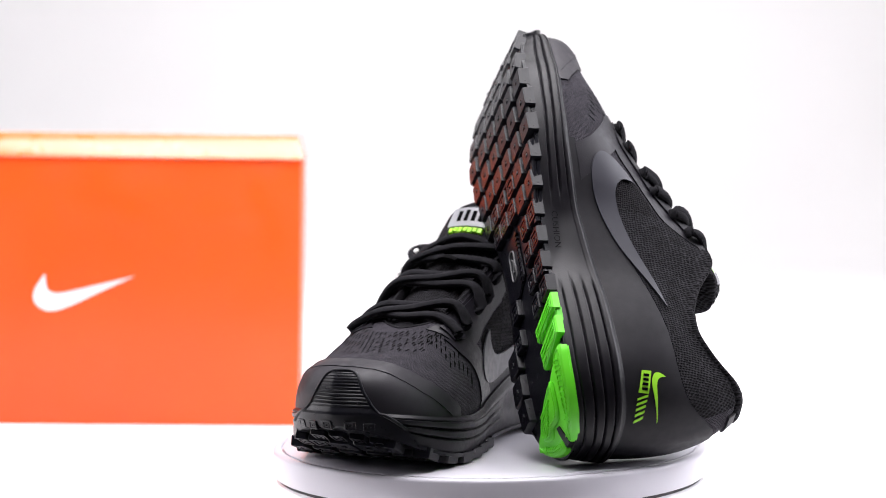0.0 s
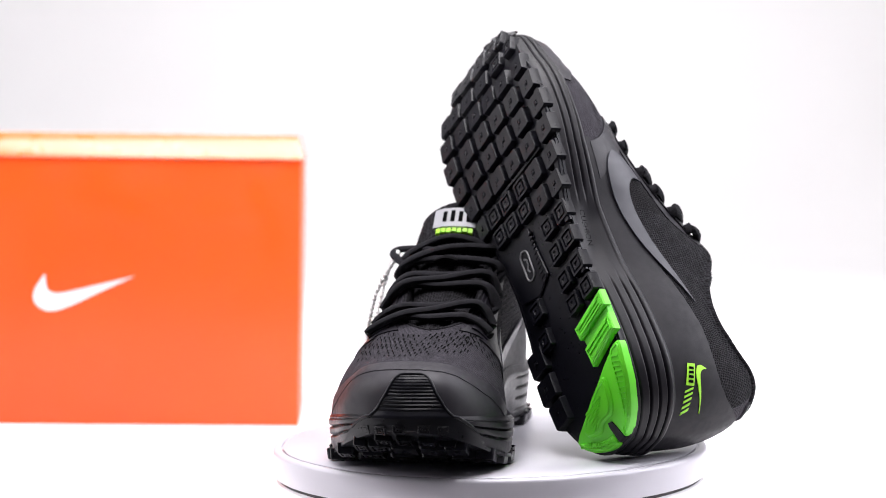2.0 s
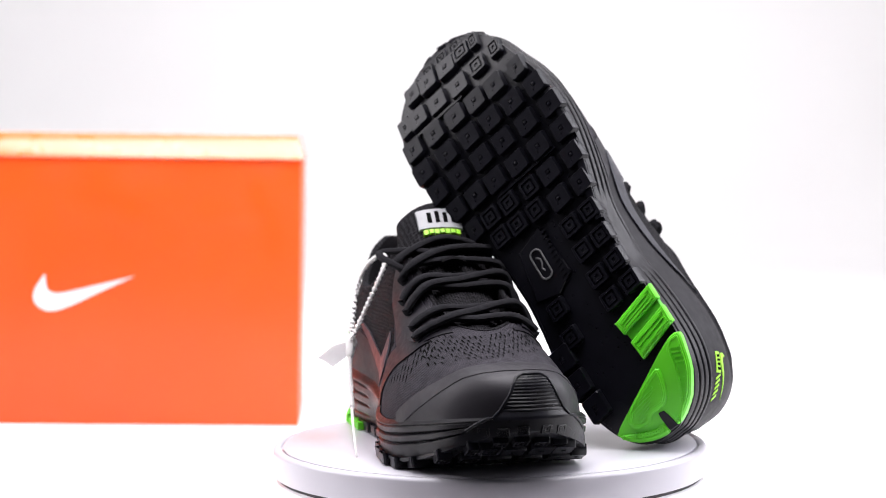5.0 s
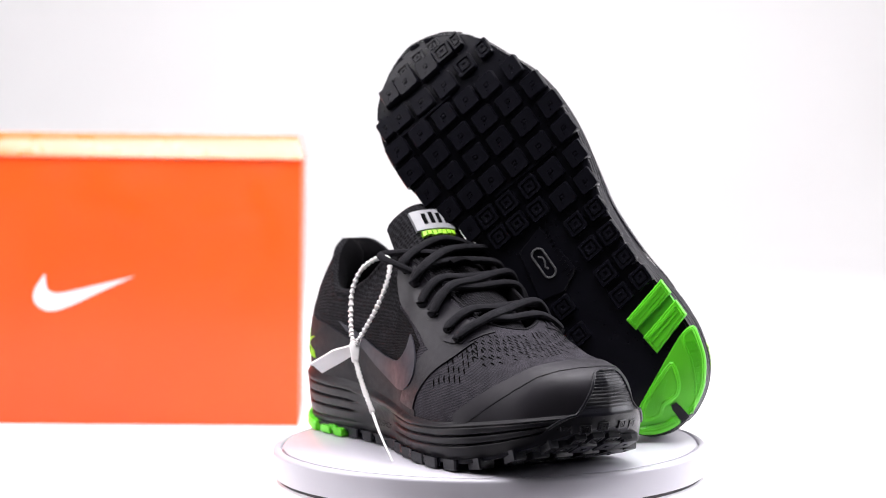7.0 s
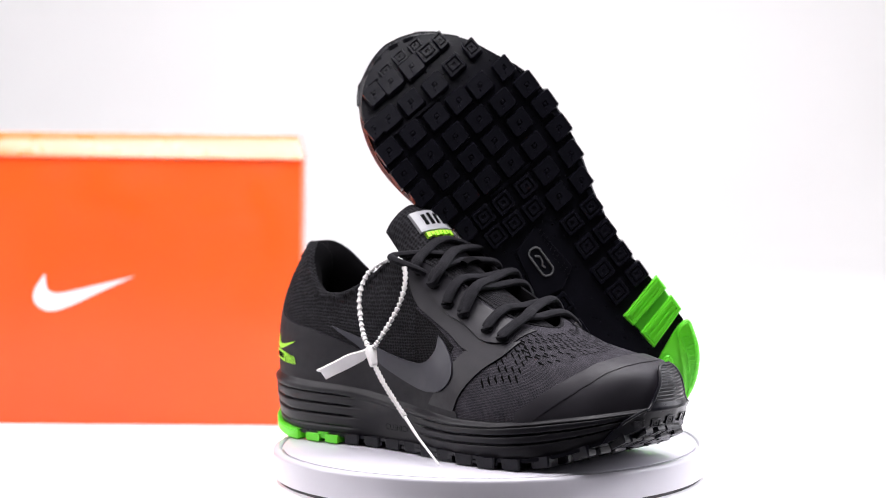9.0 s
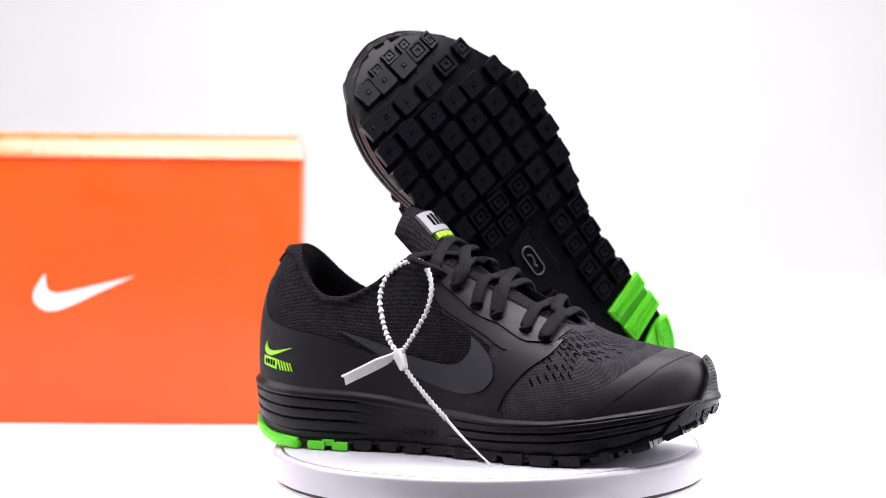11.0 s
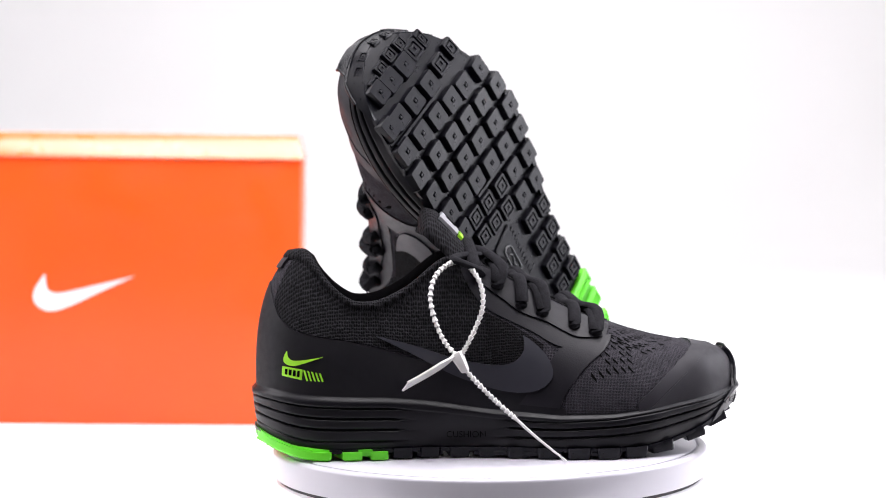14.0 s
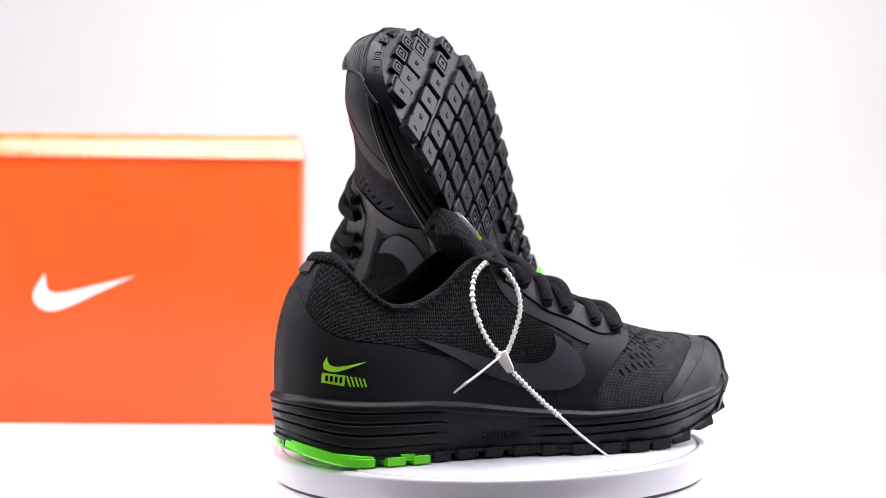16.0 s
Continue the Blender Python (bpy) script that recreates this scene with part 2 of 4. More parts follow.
def build_box():
    box = thing("shoe_box", "orange cardboard shoe box with white tick emblem on the sweep", "shoe box")
    x1, x0, y0, y1 = -0.152, -0.504, 0.400, 0.530
    z1 = 0.163
    bm = bmesh.new()
    merge(bm, box_bm(x0, x1, y0, y1, FLOOR, z1, 0.0012))
    part("body", bm, M_ORANGE, box, angle=30)
    # lid: flared lip leant back to look lit, rounded over into the top
    bm = bmesh.new()
    rows = []
    for inset, z in ((-0.0015, z1 - 0.0005), (-0.0022, z1 + 0.0012), (-0.0012, z1 + 0.0030), (0.010, z1 + 0.0175), (0.0125, z1 + 0.0190), (0.02, z1 + 0.0195)):
        a = 0.3 if inset > 0 else 1
        rows.append([bm.verts.new(c) for c in ((x0 + inset * a, y0 + inset, z), (x1 - inset * a, y0 + inset, z), (x1 - inset * a, y1 - inset, z), (x0 + inset * a, y1 - inset, z))])
    grid_faces(bm, rows, wrap_v=True)
    bm.faces.new(rows[-1])
    bm.faces.new(rows[0][::-1])
    part("lid", bm, M_LID, box, "orange lid with a flared lip", angle=25)
    lower = [(-0.2850, 0.0675), (-0.3130, 0.0545), (-0.3380, 0.0425), (-0.3540, 0.0385), (-0.3650, 0.0445), (-0.3660, 0.0550), (-0.3575, 0.0690)]
    upper = [(-0.2850, 0.0675), (-0.3130, 0.0605), (-0.3380, 0.0545), (-0.3490, 0.0530), (-0.3548, 0.0555), (-0.3565, 0.0610), (-0.3575, 0.0690)]
    part("emblem", tick_mesh(lower, upper, y0 - 0.0006, -0.0004), M_PRINT, box, "white printed tick emblem")
    corner = Vector((x1, y0, 0))
    box.matrix_world = Matrix.Translation(corner) @ pose(0, 0, 0, 0, 0, 3.5) @ Matrix.Translation(-corner)
    return box


# ---------------------------------------------------------------- the shoe
# left shoe in its own space: x from heel to toe, y to the lateral side, z up, metres
MM = 0.001
LAT = [(-2.4, 4), (-1.3, 13), (5.5, 26), (14.5, 35.5), (26, 42), (40, 45.5), (60, 46), (80, 44.5), (100, 42.5), (125, 44.5), (140, 47), (156, 52), (174, 56.5), (192, 59),
       (212, 59), (230, 55.5), (246, 48.5), (266.3, 38.8), (280, 24.5), (287.2, 10.5), (289.6, -3)]
MED = [(-2.4, 4), (-2.6, -5), (0.8, -14.5), (9.5, -22.5), (22, -28), (38, -32), (55, -34), (70, -34), (90, -31.5), (110, -30), (130, -31), (150, -34), (167, -38), (182, -43),
       (207, -50), (230, -52), (249, -49), (265.5, -42), (278.5, -30), (286.6, -15), (289.6, -3)]
HALF = 96
NR = 2 * HALF


def half_line(pts):
    dense = np.array([tuple(p) for p in spline([(x, y, 0) for x, y in pts], 12)])[:, :2]
    d = np.r_[0, np.cumsum(np.hypot(*np.diff(dense, axis=0).T))]
    s = np.linspace(0, d[-1], HALF + 1)
    return np.c_[np.interp(s, d, dense[:, 0]), np.interp(s, d, dense[:, 1])] * MM


_lat, _med = half_line(LAT), half_line(MED)
RING = np.r_[_lat, _med[-2:0:-1]]                      # heel, lateral side, toe (index HALF), medial side
_t = np.roll(RING, -1, 0) - np.roll(RING, 1, 0)
_t /= np.linalg.norm(_t, axis=1)[:, None]
RNORM = np.c_[-_t[:, 1], _t[:, 0]]
if np.dot(RNORM[HALF // 2], (0, 1)) < 0:
    RNORM = -RNORM


def z_low(x):
    """The tread's level: flat, with toe spring and a bevelled heel."""
    return 0.030 * min(1.15, max(0, (x / 0.2968 - 0.72) / 0.28)) ** 2 + 0.012 * max(0, (0.040 - x) / 0.044) ** 1.8


BITE = [(0, 41), (10, 41), (29, 39), (55, 37.5), (81, 36.5), (101, 34.5), (140, 28.5), (179, 25.5), (211, 26), (240, 29), (269, 33), (292, 36)]


def z_bite(i):
    x, y = RING[i] / MM
    arch = 7 * math.exp(-((x - 115) / 40) ** 2) if y < 0 else 0
    return (curve_at(BITE, x + 4) + arch) * MM


# the upper's top edge: x of the foot line below -> x, half width, z
TOPX = [(-2.4, 22.5), (8, 31), (20, 38.5), (30, 45), (40, 51), (60, 62.5), (80, 77), (100, 94), (120, 112), (130, 121), (145, 137), (165, 157), (185, 176), (205, 193), (225, 204), (250, 210), (275, 213.5), (290, 215)]
TOPY = [(-2.4, 0), (-1.5, 3.5), (1, 6.5), (8, 12), (20, 20), (40, 28.5), (60, 32.5), (80, 34), (100, 33.5), (120, 31), (130, 29), (145, 25.5), (165, 23.5), (185, 23), (205, 22), (225, 18), (250, 11), (275, 5), (290, 0)]
TOPZ = [(-2.4, 114.5), (8, 115.5), (20, 110), (30, 101), (40, 94.5), (60, 86.5), (80, 87), (100, 95), (120, 111), (130, 116), (145, 111), (165, 101), (185, 91), (205, 82.5), (225, 78), (250, 76), (275, 75), (290, 74.5)]


def top_edge(i, slump):
    x, y = RING[i] / MM
    side = 1 if i <= HALF else -1
    yc = 6 - 7.0 * smooth_step(50, 125, x)
    drop = slump * smooth_step(85, 190, x)
    if i in (0, HALF):
        side = 0
    return Vector((curve_at(TOPX, x) - 4, yc + side * curve_at(TOPY, x), curve_at(TOPZ, x) - drop)) * MM


def smooth_ring(vals, rounds=3):
    a = np.array([tuple(v) for v in vals])
    for _ in range(rounds):
        a = 0.5 * a + 0.25 * (np.roll(a, 1, 0) + np.roll(a, -1, 0))
    return [Vector(v) for v in a]


# the right shoe stands full; the propped left one has slumped a little at its throat and toe
SLUMP = {-1: 0.0, 1: 6.0}
TOPS = {k: smooth_ring([top_edge(i, v) for i in range(NR)], 4) for k, v in SLUMP.items()}
TOP = TOPS[-1]
TOE_Z = 0.0610
def foot_inset(i):
    x, y = RING[i] / MM
    return 0.0035 + (0.0015 * smooth_step(60, 150, x) * (1 - smooth_step(265, 289, x)) if i > HALF else 0)


FOOT = [Vector((*(RING[i] - RNORM[i] * foot_inset(i)), z_bite(i) - 0.002)) for i in range(NR)]


def upper_at(i, v):
    """A point of the upper, v from the sole (0) to the top edge (1)."""
    b, t = FOOT[i], TOP[i]
    x = b.x / MM
    a, h = smooth_step(185, 285, x), 1 - smooth_step(0, 34, x)
    m = (0.15 if i > HALF else 0.0) * a * (1 - smooth_step(268, 287, x))
    kh, kg = 1.30 + 0.75 * a + 1.3 * h - m, 1.15 + 1.0 * a - m
    tip = smooth_step(255, 284, x)
    kh, kg = kh + 0.75 * tip, kg + 0.85 * tip
    f = v ** kh
    zk = t.z * (1 - a) + TOE_Z * a
    z = b.z + (zk - b.z) * (1 - (1 - v) ** kg) + (t.z - zk) * f ** (1 + 1.2 * a)
    p = b + (t - b) * f
    bulge = 0.0035 * math.sin(math.pi * min(1, v * 1.15)) * (1 - a) * (1 if i <= HALF else 0.6) * (1 - 0.9 * h) if v < 0.87 else 0
    return Vector((p.x + RNORM[i][0] * bulge, p.y + RNORM[i][1] * bulge, z))


def upper_normal(i, v):
    j, k = (i + 1) % NR, (i - 1) % NR
    du = upper_at(j, v) - upper_at(k, v)
    dv = upper_at(i, min(1, v + 0.02)) - upper_at(i, max(0, v - 0.02))
    n = du.cross(dv)
    n.normalize()
    out = Vector((*RNORM[i], 0.4))
    return n if n.dot(out) > 0 else -n


def side_flip(bm, s):
    if s < 0:
        for v in bm.verts:
            v.co.y = -v.co.y
    return bm


def overlay(idx, v_of, off, thick, nv=14):
    """A sheet over the upper: ring indices, and for each the span of v that it covers."""
    rows, nrm = [], []
    for i in idx:
        a, b = v_of(i)
        vs = [a + (b - a) * k / nv for k in range(nv + 1)]
        ns = [upper_normal(i % NR, v) for v in vs]
        rows.append([upper_at(i % NR, v) + n * off for v, n in zip(vs, ns)])
        nrm.append(ns)
    return shell(rows, nrm, thick)


def last_v(i, inside, hi=0.985):
    """How far up the upper stays inside a region."""
    v, step = 0.0, 0.01
    while v < hi and inside(upper_at(i % NR, v + step)):
        v += step
    return max(0.02, min(v, hi))


SHIFT = 0.004


class Caster:
    """Finds the shoe's flank at x, z."""

    def __init__(self, bm, sink=0.0):
        self.tree = BVHTree.FromBMesh(bm)
        self.sink = sink

    def at(self, x, z, side, off):
        p, n, _, _ = self.tree.ray_cast(Vector((x, side * 0.2, z)), Vector((0, -side, 0)))
        if p is None:
            p, n, _, _ = self.tree.find_nearest(Vector((x, side * 0.045, z)))
        n = n if n.y * side > 0 else -n
        return p + n * off, n

    def patch(self, low, high, side, off, thick, m=6, per=6):
        a, b = spline([(x, 0, z) for x, z in low], per), spline([(x, 0, z) for x, z in high], per)
        n = max(len(a), len(b))
        a = [a[round(k * (len(a) - 1) / (n - 1))] for k in range(n)]
        b = [b[round(k * (len(b) - 1) / (n - 1))] for k in range(n)]
        rows, nrm = [], []
        for k in range(n):
            r, q = [], []
            for j in range(m + 1):
                w = a[k].lerp(b[k], j / m) * MM - Vector((SHIFT, 0, 0))
                w.z -= self.sink * MM * smooth_step(85, 190, w.x / MM) * smooth_step(30, 70, w.z / MM)
                p, nn = self.at(w.x, w.z, side, off)
                r.append(p)
                q.append(nn)
            rows.append(r)
            nrm.append(q)
        return shell(rows, nrm, thick)


def lug_mesh(name, sx, sy, h, ringed, skew=0.0):
    """A tread block that points down from z=0 to z=-h, with a pit or a square ring in its face."""
    bm = bmesh.new()

    def sq(k, z, c=0.14):
        out = []
        for px, py in ((1 - c, 1), (1, 1 - c), (1, -1 + c), (1 - c, -1), (-1 + c, -1), (-1, -1 + c), (-1, 1 - c), (-1 + c, 1)):
            out.append(bm.verts.new(((px * k + skew * py * k) * sx / 2, py * k * sy / 2, z)))
        return out
    if ringed:
        steps = [(1.06, 0.0015), (1.0, -h * 0.8), (0.93, -h), (0.70, -h), (0.66, -h + 0.0012), (0.52, -h + 0.0012), (0.48, -h + 0.0001), (0.22, -h + 0.0001), (0.16, -h + 0.0008)]
    else:
        steps = [(1.08, 0.0015), (1.0, -h * 0.8), (0.93, -h), (0.24, -h), (0.21, -h + 0.0005), (0.15, -h + 0.0005), (0.12, -h - 0.0004), (0.07, -h - 0.0005)]
    rows = [sq(k, z) for k, z in steps]
    grid_faces(bm, rows, wrap_v=True)
    bm.faces.new(rows[-1])
    return mesh_of(bm, name, True, 35)


LUG = lug_mesh("lug", 0.0128, 0.0142, 0.0048, False, 0.12)
LUG_SMALL = lug_mesh("lug_ringed", 0.0115, 0.0125, 0.0045, True, 0.10)
LUG_FLAT = lug_mesh("lug_long", 0.0150, 0.0160, 0.0050, False, 0.10)
LUG_TIP = lug_mesh("lug_tip", 0.0085, 0.0090, 0.0036, True, 0.10)
for _m in (LUG, LUG_SMALL, LUG_FLAT, LUG_TIP):
    _m.materials.append(M_RUBBER)


def tread_plan():
    plain = [(268, y) for y in (1, -15, -29)] + [(251, y) for y in (5, -13, -30, -43)] + [(235, y) for y in (47, 27, 11, -6, -24, -42)]
    plain += [(219, y) for y in (51, 32, 14, -4, -23, -43)] + [(203, y) for y in (52.5, 33, 14, -4, -23, -42)] + [(186, y) for y in (51, 32, 14, -4, -20, -37)]
    plain += [(169, y) for y in (48, 29, -34)] + [(152, y) for y in (44, 26)]
    ringed = [(169, 13), (169, -4), (169, -19), (155, 9), (155, -6), (155, -20), (135, 38.5), (134, 23), (118, 36.5), (117, 22), (101, 36), (99, 21), (85, 37), (83, 21), (97, -12), (78, -14)]
    ringed += [(271, 28), (256, 39), (270, 14.5), (254, 22)]
    toe = [(277.5, 11), (277.5, -1), (275.5, -13), (272, -24)]
    flat = [(70, -26), (52, -26), (35, -24)]
    return plain, ringed, flat, toe


def reach(x, side):
    """The outline's half width at x (mm)."""
    pts = LAT if side > 0 else MED
    return abs(float(np.interp(x, [p[0] for p in pts[1:]], [p[1] for p in pts[1:]])))


def seat_lug(x, y, sx, sy):
    """Keep a block inside the outline: its place and how far it must shrink."""
    side = 1 if y > 0 else -1
    k = 1.0
    for _ in range(12):
        lim = min(reach(x - sx * k / 2, side), reach(x + sx * k / 2, side)) + 0.9
        if x + sx * k / 2 > 289:
            lim = -1
        if abs(y) + sy * k / 2 <= lim:
            break
        over = abs(y) + sy * k / 2 - lim
        if over < 0.5 * sy and lim > 0:
            # trim its outer side, so that it stays clear of its neighbour
            return x, y - side * over / 2, k, k - over / sy
        k *= 0.95
        x -= 0.3
    return x, y, k, k


def prism(poly, z_of, h, inset=0.0008, lift=0.0):
    """A pad with a chamfered face over a polygon of the tread plan; it points down by h from above the tread's level."""
    bm = bmesh.new()
    P = [Vector((x * MM, y * MM, 0)) for x, y in poly]
    area = sum(P[k].x * P[(k + 1) % len(P)].y - P[(k + 1) % len(P)].x * P[k].y for k in range(len(P)))
    sg = 1 if area > 0 else -1
    inn = []
    for k, p in enumerate(P):
        a, b = (p - P[k - 1]).normalized(), (P[(k + 1) % len(P)] - p).normalized()
        n = (Vector((-a.y, a.x, 0)) + Vector((-b.y, b.x, 0))) * sg
        inn.append(p + n.normalized() * inset)
    up = [bm.verts.new((p.x, p.y, z_of(p.x) + h)) for p in P]
    mid = [bm.verts.new((p.x, p.y, z_of(p.x) + inset + lift)) for p in P]
    low = [bm.verts.new((p.x, p.y, z_of(p.x) + lift)) for p in inn]
    grid_faces(bm, [up, mid, low], wrap_v=True)
    face = bm.faces.new(low)
    bm.faces.new(up[::-1])
    tris = bmesh.ops.triangulate(bm, faces=[face])["faces"]
    edges = list({e for f in tris for e in f.edges if all(g in tris for g in e.link_faces)})
    got = bmesh.ops.subdivide_edges(bm, edges=edges, cuts=3, use_grid_fill=True)
    for g in got["geom_inner"]:
        if isinstance(g, bmesh.types.BMVert):
            g.co.z = z_of(g.co.x) + lift
    return bm


def inset_poly(poly, d):
    """The polygon drawn in by d on all its sides."""
    P = [Vector((x, y)) for x, y in poly]
    n = len(P)
    turn = 1 if sum(P[k].x * P[(k + 1) % n].y - P[(k + 1) % n].x * P[k].y for k in range(n)) > 0 else -1
    out = []
    for k, p in enumerate(P):
        a, b = (p - P[k - 1]).normalized(), (P[(k + 1) % n] - p).normalized()
        m = Vector((-a.y, a.x)) + Vector((-b.y, b.x))
        m = m.normalized() * turn * d / max(0.6, (m / 2).length)
        out.append((p.x + m.x, p.y + m.y))
    return out


def fine_poly(pts, per=5):
    return [(p.x, p.y) for p in spline([(x, y, 0) for x, y in pts], per, closed=True)]


def rib(a, b, width, z_of, h):
    """A small straight ridge on the tread between two plan points."""
    A, B = Vector((a[0], a[1], 0)) * MM, Vector((b[0], b[1], 0)) * MM
    d = (B - A).normalized()
    s = Vector((-d.y, d.x, 0)) * width * MM / 2
    bm = bmesh.new()
    lo = [A - s, A + s, B + s, B - s]
    up = [bm.verts.new((p.x, p.y, z_of(p.x) + 0.001)) for p in lo]
    dn = [bm.verts.new((p.x * 1.0, p.y, z_of(p.x) - h)) for p in lo]
    grid_faces(bm, [up, dn], wrap_v=True)
    bm.faces.new(dn)
    return bm


def flank_text(body, size):
    cu = bpy.data.curves.new("lettering", "FONT")
    cu.body, cu.size, cu.extrude = body, size, 0.0
    cu.align_x, cu.align_y = "CENTER", "CENTER"
    tmp = bpy.data.objects.new("lettering_tmp", cu)
    scene.collection.objects.link(tmp)
    dg = bpy.context.evaluated_depsgraph_get()
    me = bpy.data.meshes.new_from_object(tmp.evaluated_get(dg))
    bpy.data.objects.remove(tmp)
    return me


def midsole_mesh():
    bm = bmesh.new()
    K = 84
    rows = []
    for k in range(K + 1):
        t = k / K
        row = []
        for i in range(NR):
            x, y = RING[i] / MM
            lo, hi = z_low(RING[i][0]) + 0.0034, z_bite(i)
            heel = 1 - smooth_step(80, 92, x)
            fore = smooth_step(138, 152, x) * (1 - 0.5 * smooth_step(262, 284, x))
            mid = smooth_step(86, 112, x) * (1 - smooth_step(126, 146, x))
            d = -0.0030 * (1 - t) ** 2 - 0.0022 * smooth_step(0.86, 1.0, t) - 0.0005
            for c, w, dep in ((0.20, 0.018, 0.0010), (0.41, 0.020, 0.0019), (0.60, 0.020, 0.0019), (0.785, 0.016, 0.0016)):
                d -= heel * dep * math.exp(-((t - c) / w) ** 2)
            # the band under the upper stands proud of the grooved wall
            d += 0.0004 * smooth_step(0.775, 0.80, t) * (1 - smooth_step(0.90, 1.0, t)) * (1 - smooth_step(140, 200, x))
            for c, w, dep in ((0.40, 0.028, 0.0016), (0.62, 0.028, 0.0019), (0.82, 0.020, 0.0010)):
                d -= fore * dep * math.exp(-((t - c - 0.05 * math.sin(x / 30)) / w) ** 2)
            # swept hollow of the shank
            d -= mid * 0.0018 * math.exp(-((t - 0.30 - (x - 100) / 160) / 0.26) ** 2)
            p = RING[i] + RNORM[i] * d
            row.append(bm.verts.new((p[0], p[1], lo + (hi - lo) * t)))
        rows.append(row)
    # lip turned in over the upper's foot
    row = []
    for i in range(NR):
        p = RING[i] - RNORM[i] * 0.0062
        row.append(bm.verts.new((p[0], p[1], z_bite(i) - 0.0008)))
    rows.append(row)
    grid_faces(bm, rows, wrap_v=True)
    return bm


def sole_plate(z_add, inset, thick=0.002):
    """The tread's base sheet, following the outline and the spring."""
    rows, nrm = [], []
    for k in range(1, HALF):
        a = RING[k] - RNORM[k] * inset
        b = RING[NR - k] - RNORM[NR - k] * inset
        r = []
        for j in range(13):
            p = a + (b - a) * j / 12
            r.append(Vector((p[0], p[1], z_low(p[0]) + z_add)))
        rows.append(r)
        nrm.append([Vector((0, 0, -1))] * 13)
    return shell(rows, nrm, thick)


def tongue_mesh(yc, sunk, low):
    line = spline([(212, 0, 70 - low), (191, 0, 79 - low), (168, 0, 90 - low), (146, 0, 103 - low), (128, 0, 116 - 0.3 * sunk), (115, 0, 128.5 - sunk), (106, 0, 137 - 1.5 * sunk), (99, 0, 139.5 - 2 * sunk)], 5)
    n = len(line)
    bm = bmesh.new()
    rows = []
    for k, p in enumerate(line):
        t = k / (n - 1)
        a, b = line[max(0, k - 1)], line[min(n - 1, k + 1)]
        d = (b - a).normalized()
        nn = Vector((-d.z, 0, d.x))
        nn = nn if nn.z > 0 else -nn
        w = 15 + 12 * smooth_step(0, 0.35, t) - 3 * smooth_step(0.55, 0.85, t)
        w *= math.sqrt(max(0.02, 1 - max(0, (t - 0.86) / 0.145) ** 2))
        th = 2.2 + 3.0 * smooth_step(0.45, 0.8, t)
        row = []
        for j in range(28):
            q = 2 * math.pi * j / 28
            cu, su = math.cos(q), math.sin(q)
            e = math.copysign(abs(su) ** 0.6, su)
            c = p + Vector((0, w * math.copysign(abs(cu) ** 0.8, cu), 0)) + nn * (e * th - 9 * (abs(cu) ** 2.0))
            row.append(bm.verts.new(((c.x) * MM, (c.y + yc) * MM, c.z * MM)))
        rows.append(row)
    grid_faces(bm, rows, wrap_v=True)
    bm.faces.new(rows[0])
    bm.faces.new(rows[-1][::-1])
    return bm


EYELETS = [(199, 70), (187, 74), (168, 82), (156, 87), (142, 98), (130, 106)]


def lace_rows(flank, tongue, sink):
    """Strands over the tongue, from eyelet to eyelet: in each row one straight and one crossing strand."""
    out = []
    n = len(EYELETS)

    def hole(k, side):
        x, z = EYELETS[k]
        return flank.at(x * MM, (z - sink) * MM, side, 0.0)

    def ridge(k, side):
        x = EYELETS[k][0] * MM
        c = min((i for i in range(1, HALF)), key=lambda i: abs(TOP[i].x - x) + (0.1 if TOP[i].z < 0.07 else 0))
        return TOP[c if side > 0 else NR - c]

    def crest(x):
        p, _, _, _ = tongue.ray_cast(Vector((x, 0.0015, 0.25)), Vector((0, 0, -1)))
        return p.z if p else 0.09
    for k in range(n):
        j = random.Random(40 + k)
        for cross in (0, 1):
            k2 = k + cross
            if k2 >= n or (cross and k % 2):
                continue
            side = 1 if (k % 2) == 0 else -1
            (a, na), (b, nb) = hole(k, side), hole(k2, -side)
            ra, rb = ridge(k, side), ridge(k2, -side)
            up = Vector((0.0008, 0, 0.0016 + 0.0018 * cross))
            dx = 0.0025 * cross - 0.0012
            xm = (ra.x + rb.x) / 2 + dx
            zc = max(crest(xm) + 0.0016, (ra.z + rb.z) / 2 + 0.0010) + 0.0024 * cross
            sag = j.uniform(-0.0005, 0.0005)
            pts = [a - na * 0.002, a + na * 0.0038 + Vector((dx * 0.5, 0, 0.0004)), ra + up + na * 0.0016 + Vector((dx, 0, 0)),
                   Vector((xm + j.uniform(-0.0008, 0.0008), 0.0015, zc + 0.0006 + sag)),
                   rb + up + nb * 0.0016 + Vector((dx, 0, 0)), b + nb * 0.0038 + Vector((dx * 0.5, 0, 0.0004)), b - nb * 0.003]
            out.append(pts)
    return out


HEEL_LINE = [(p.x, p.y) for p in spline([(0, 112, 0), (12, 110, 0), (15, 96, 0), (18.5, 84, 0), (26, 76, 0), (40, 71.5, 0), (62, 68, 0), (85, 62, 0), (110, 54, 0), (140, 45, 0), (165, 38, 0), (182, 29, 0)], 8)]


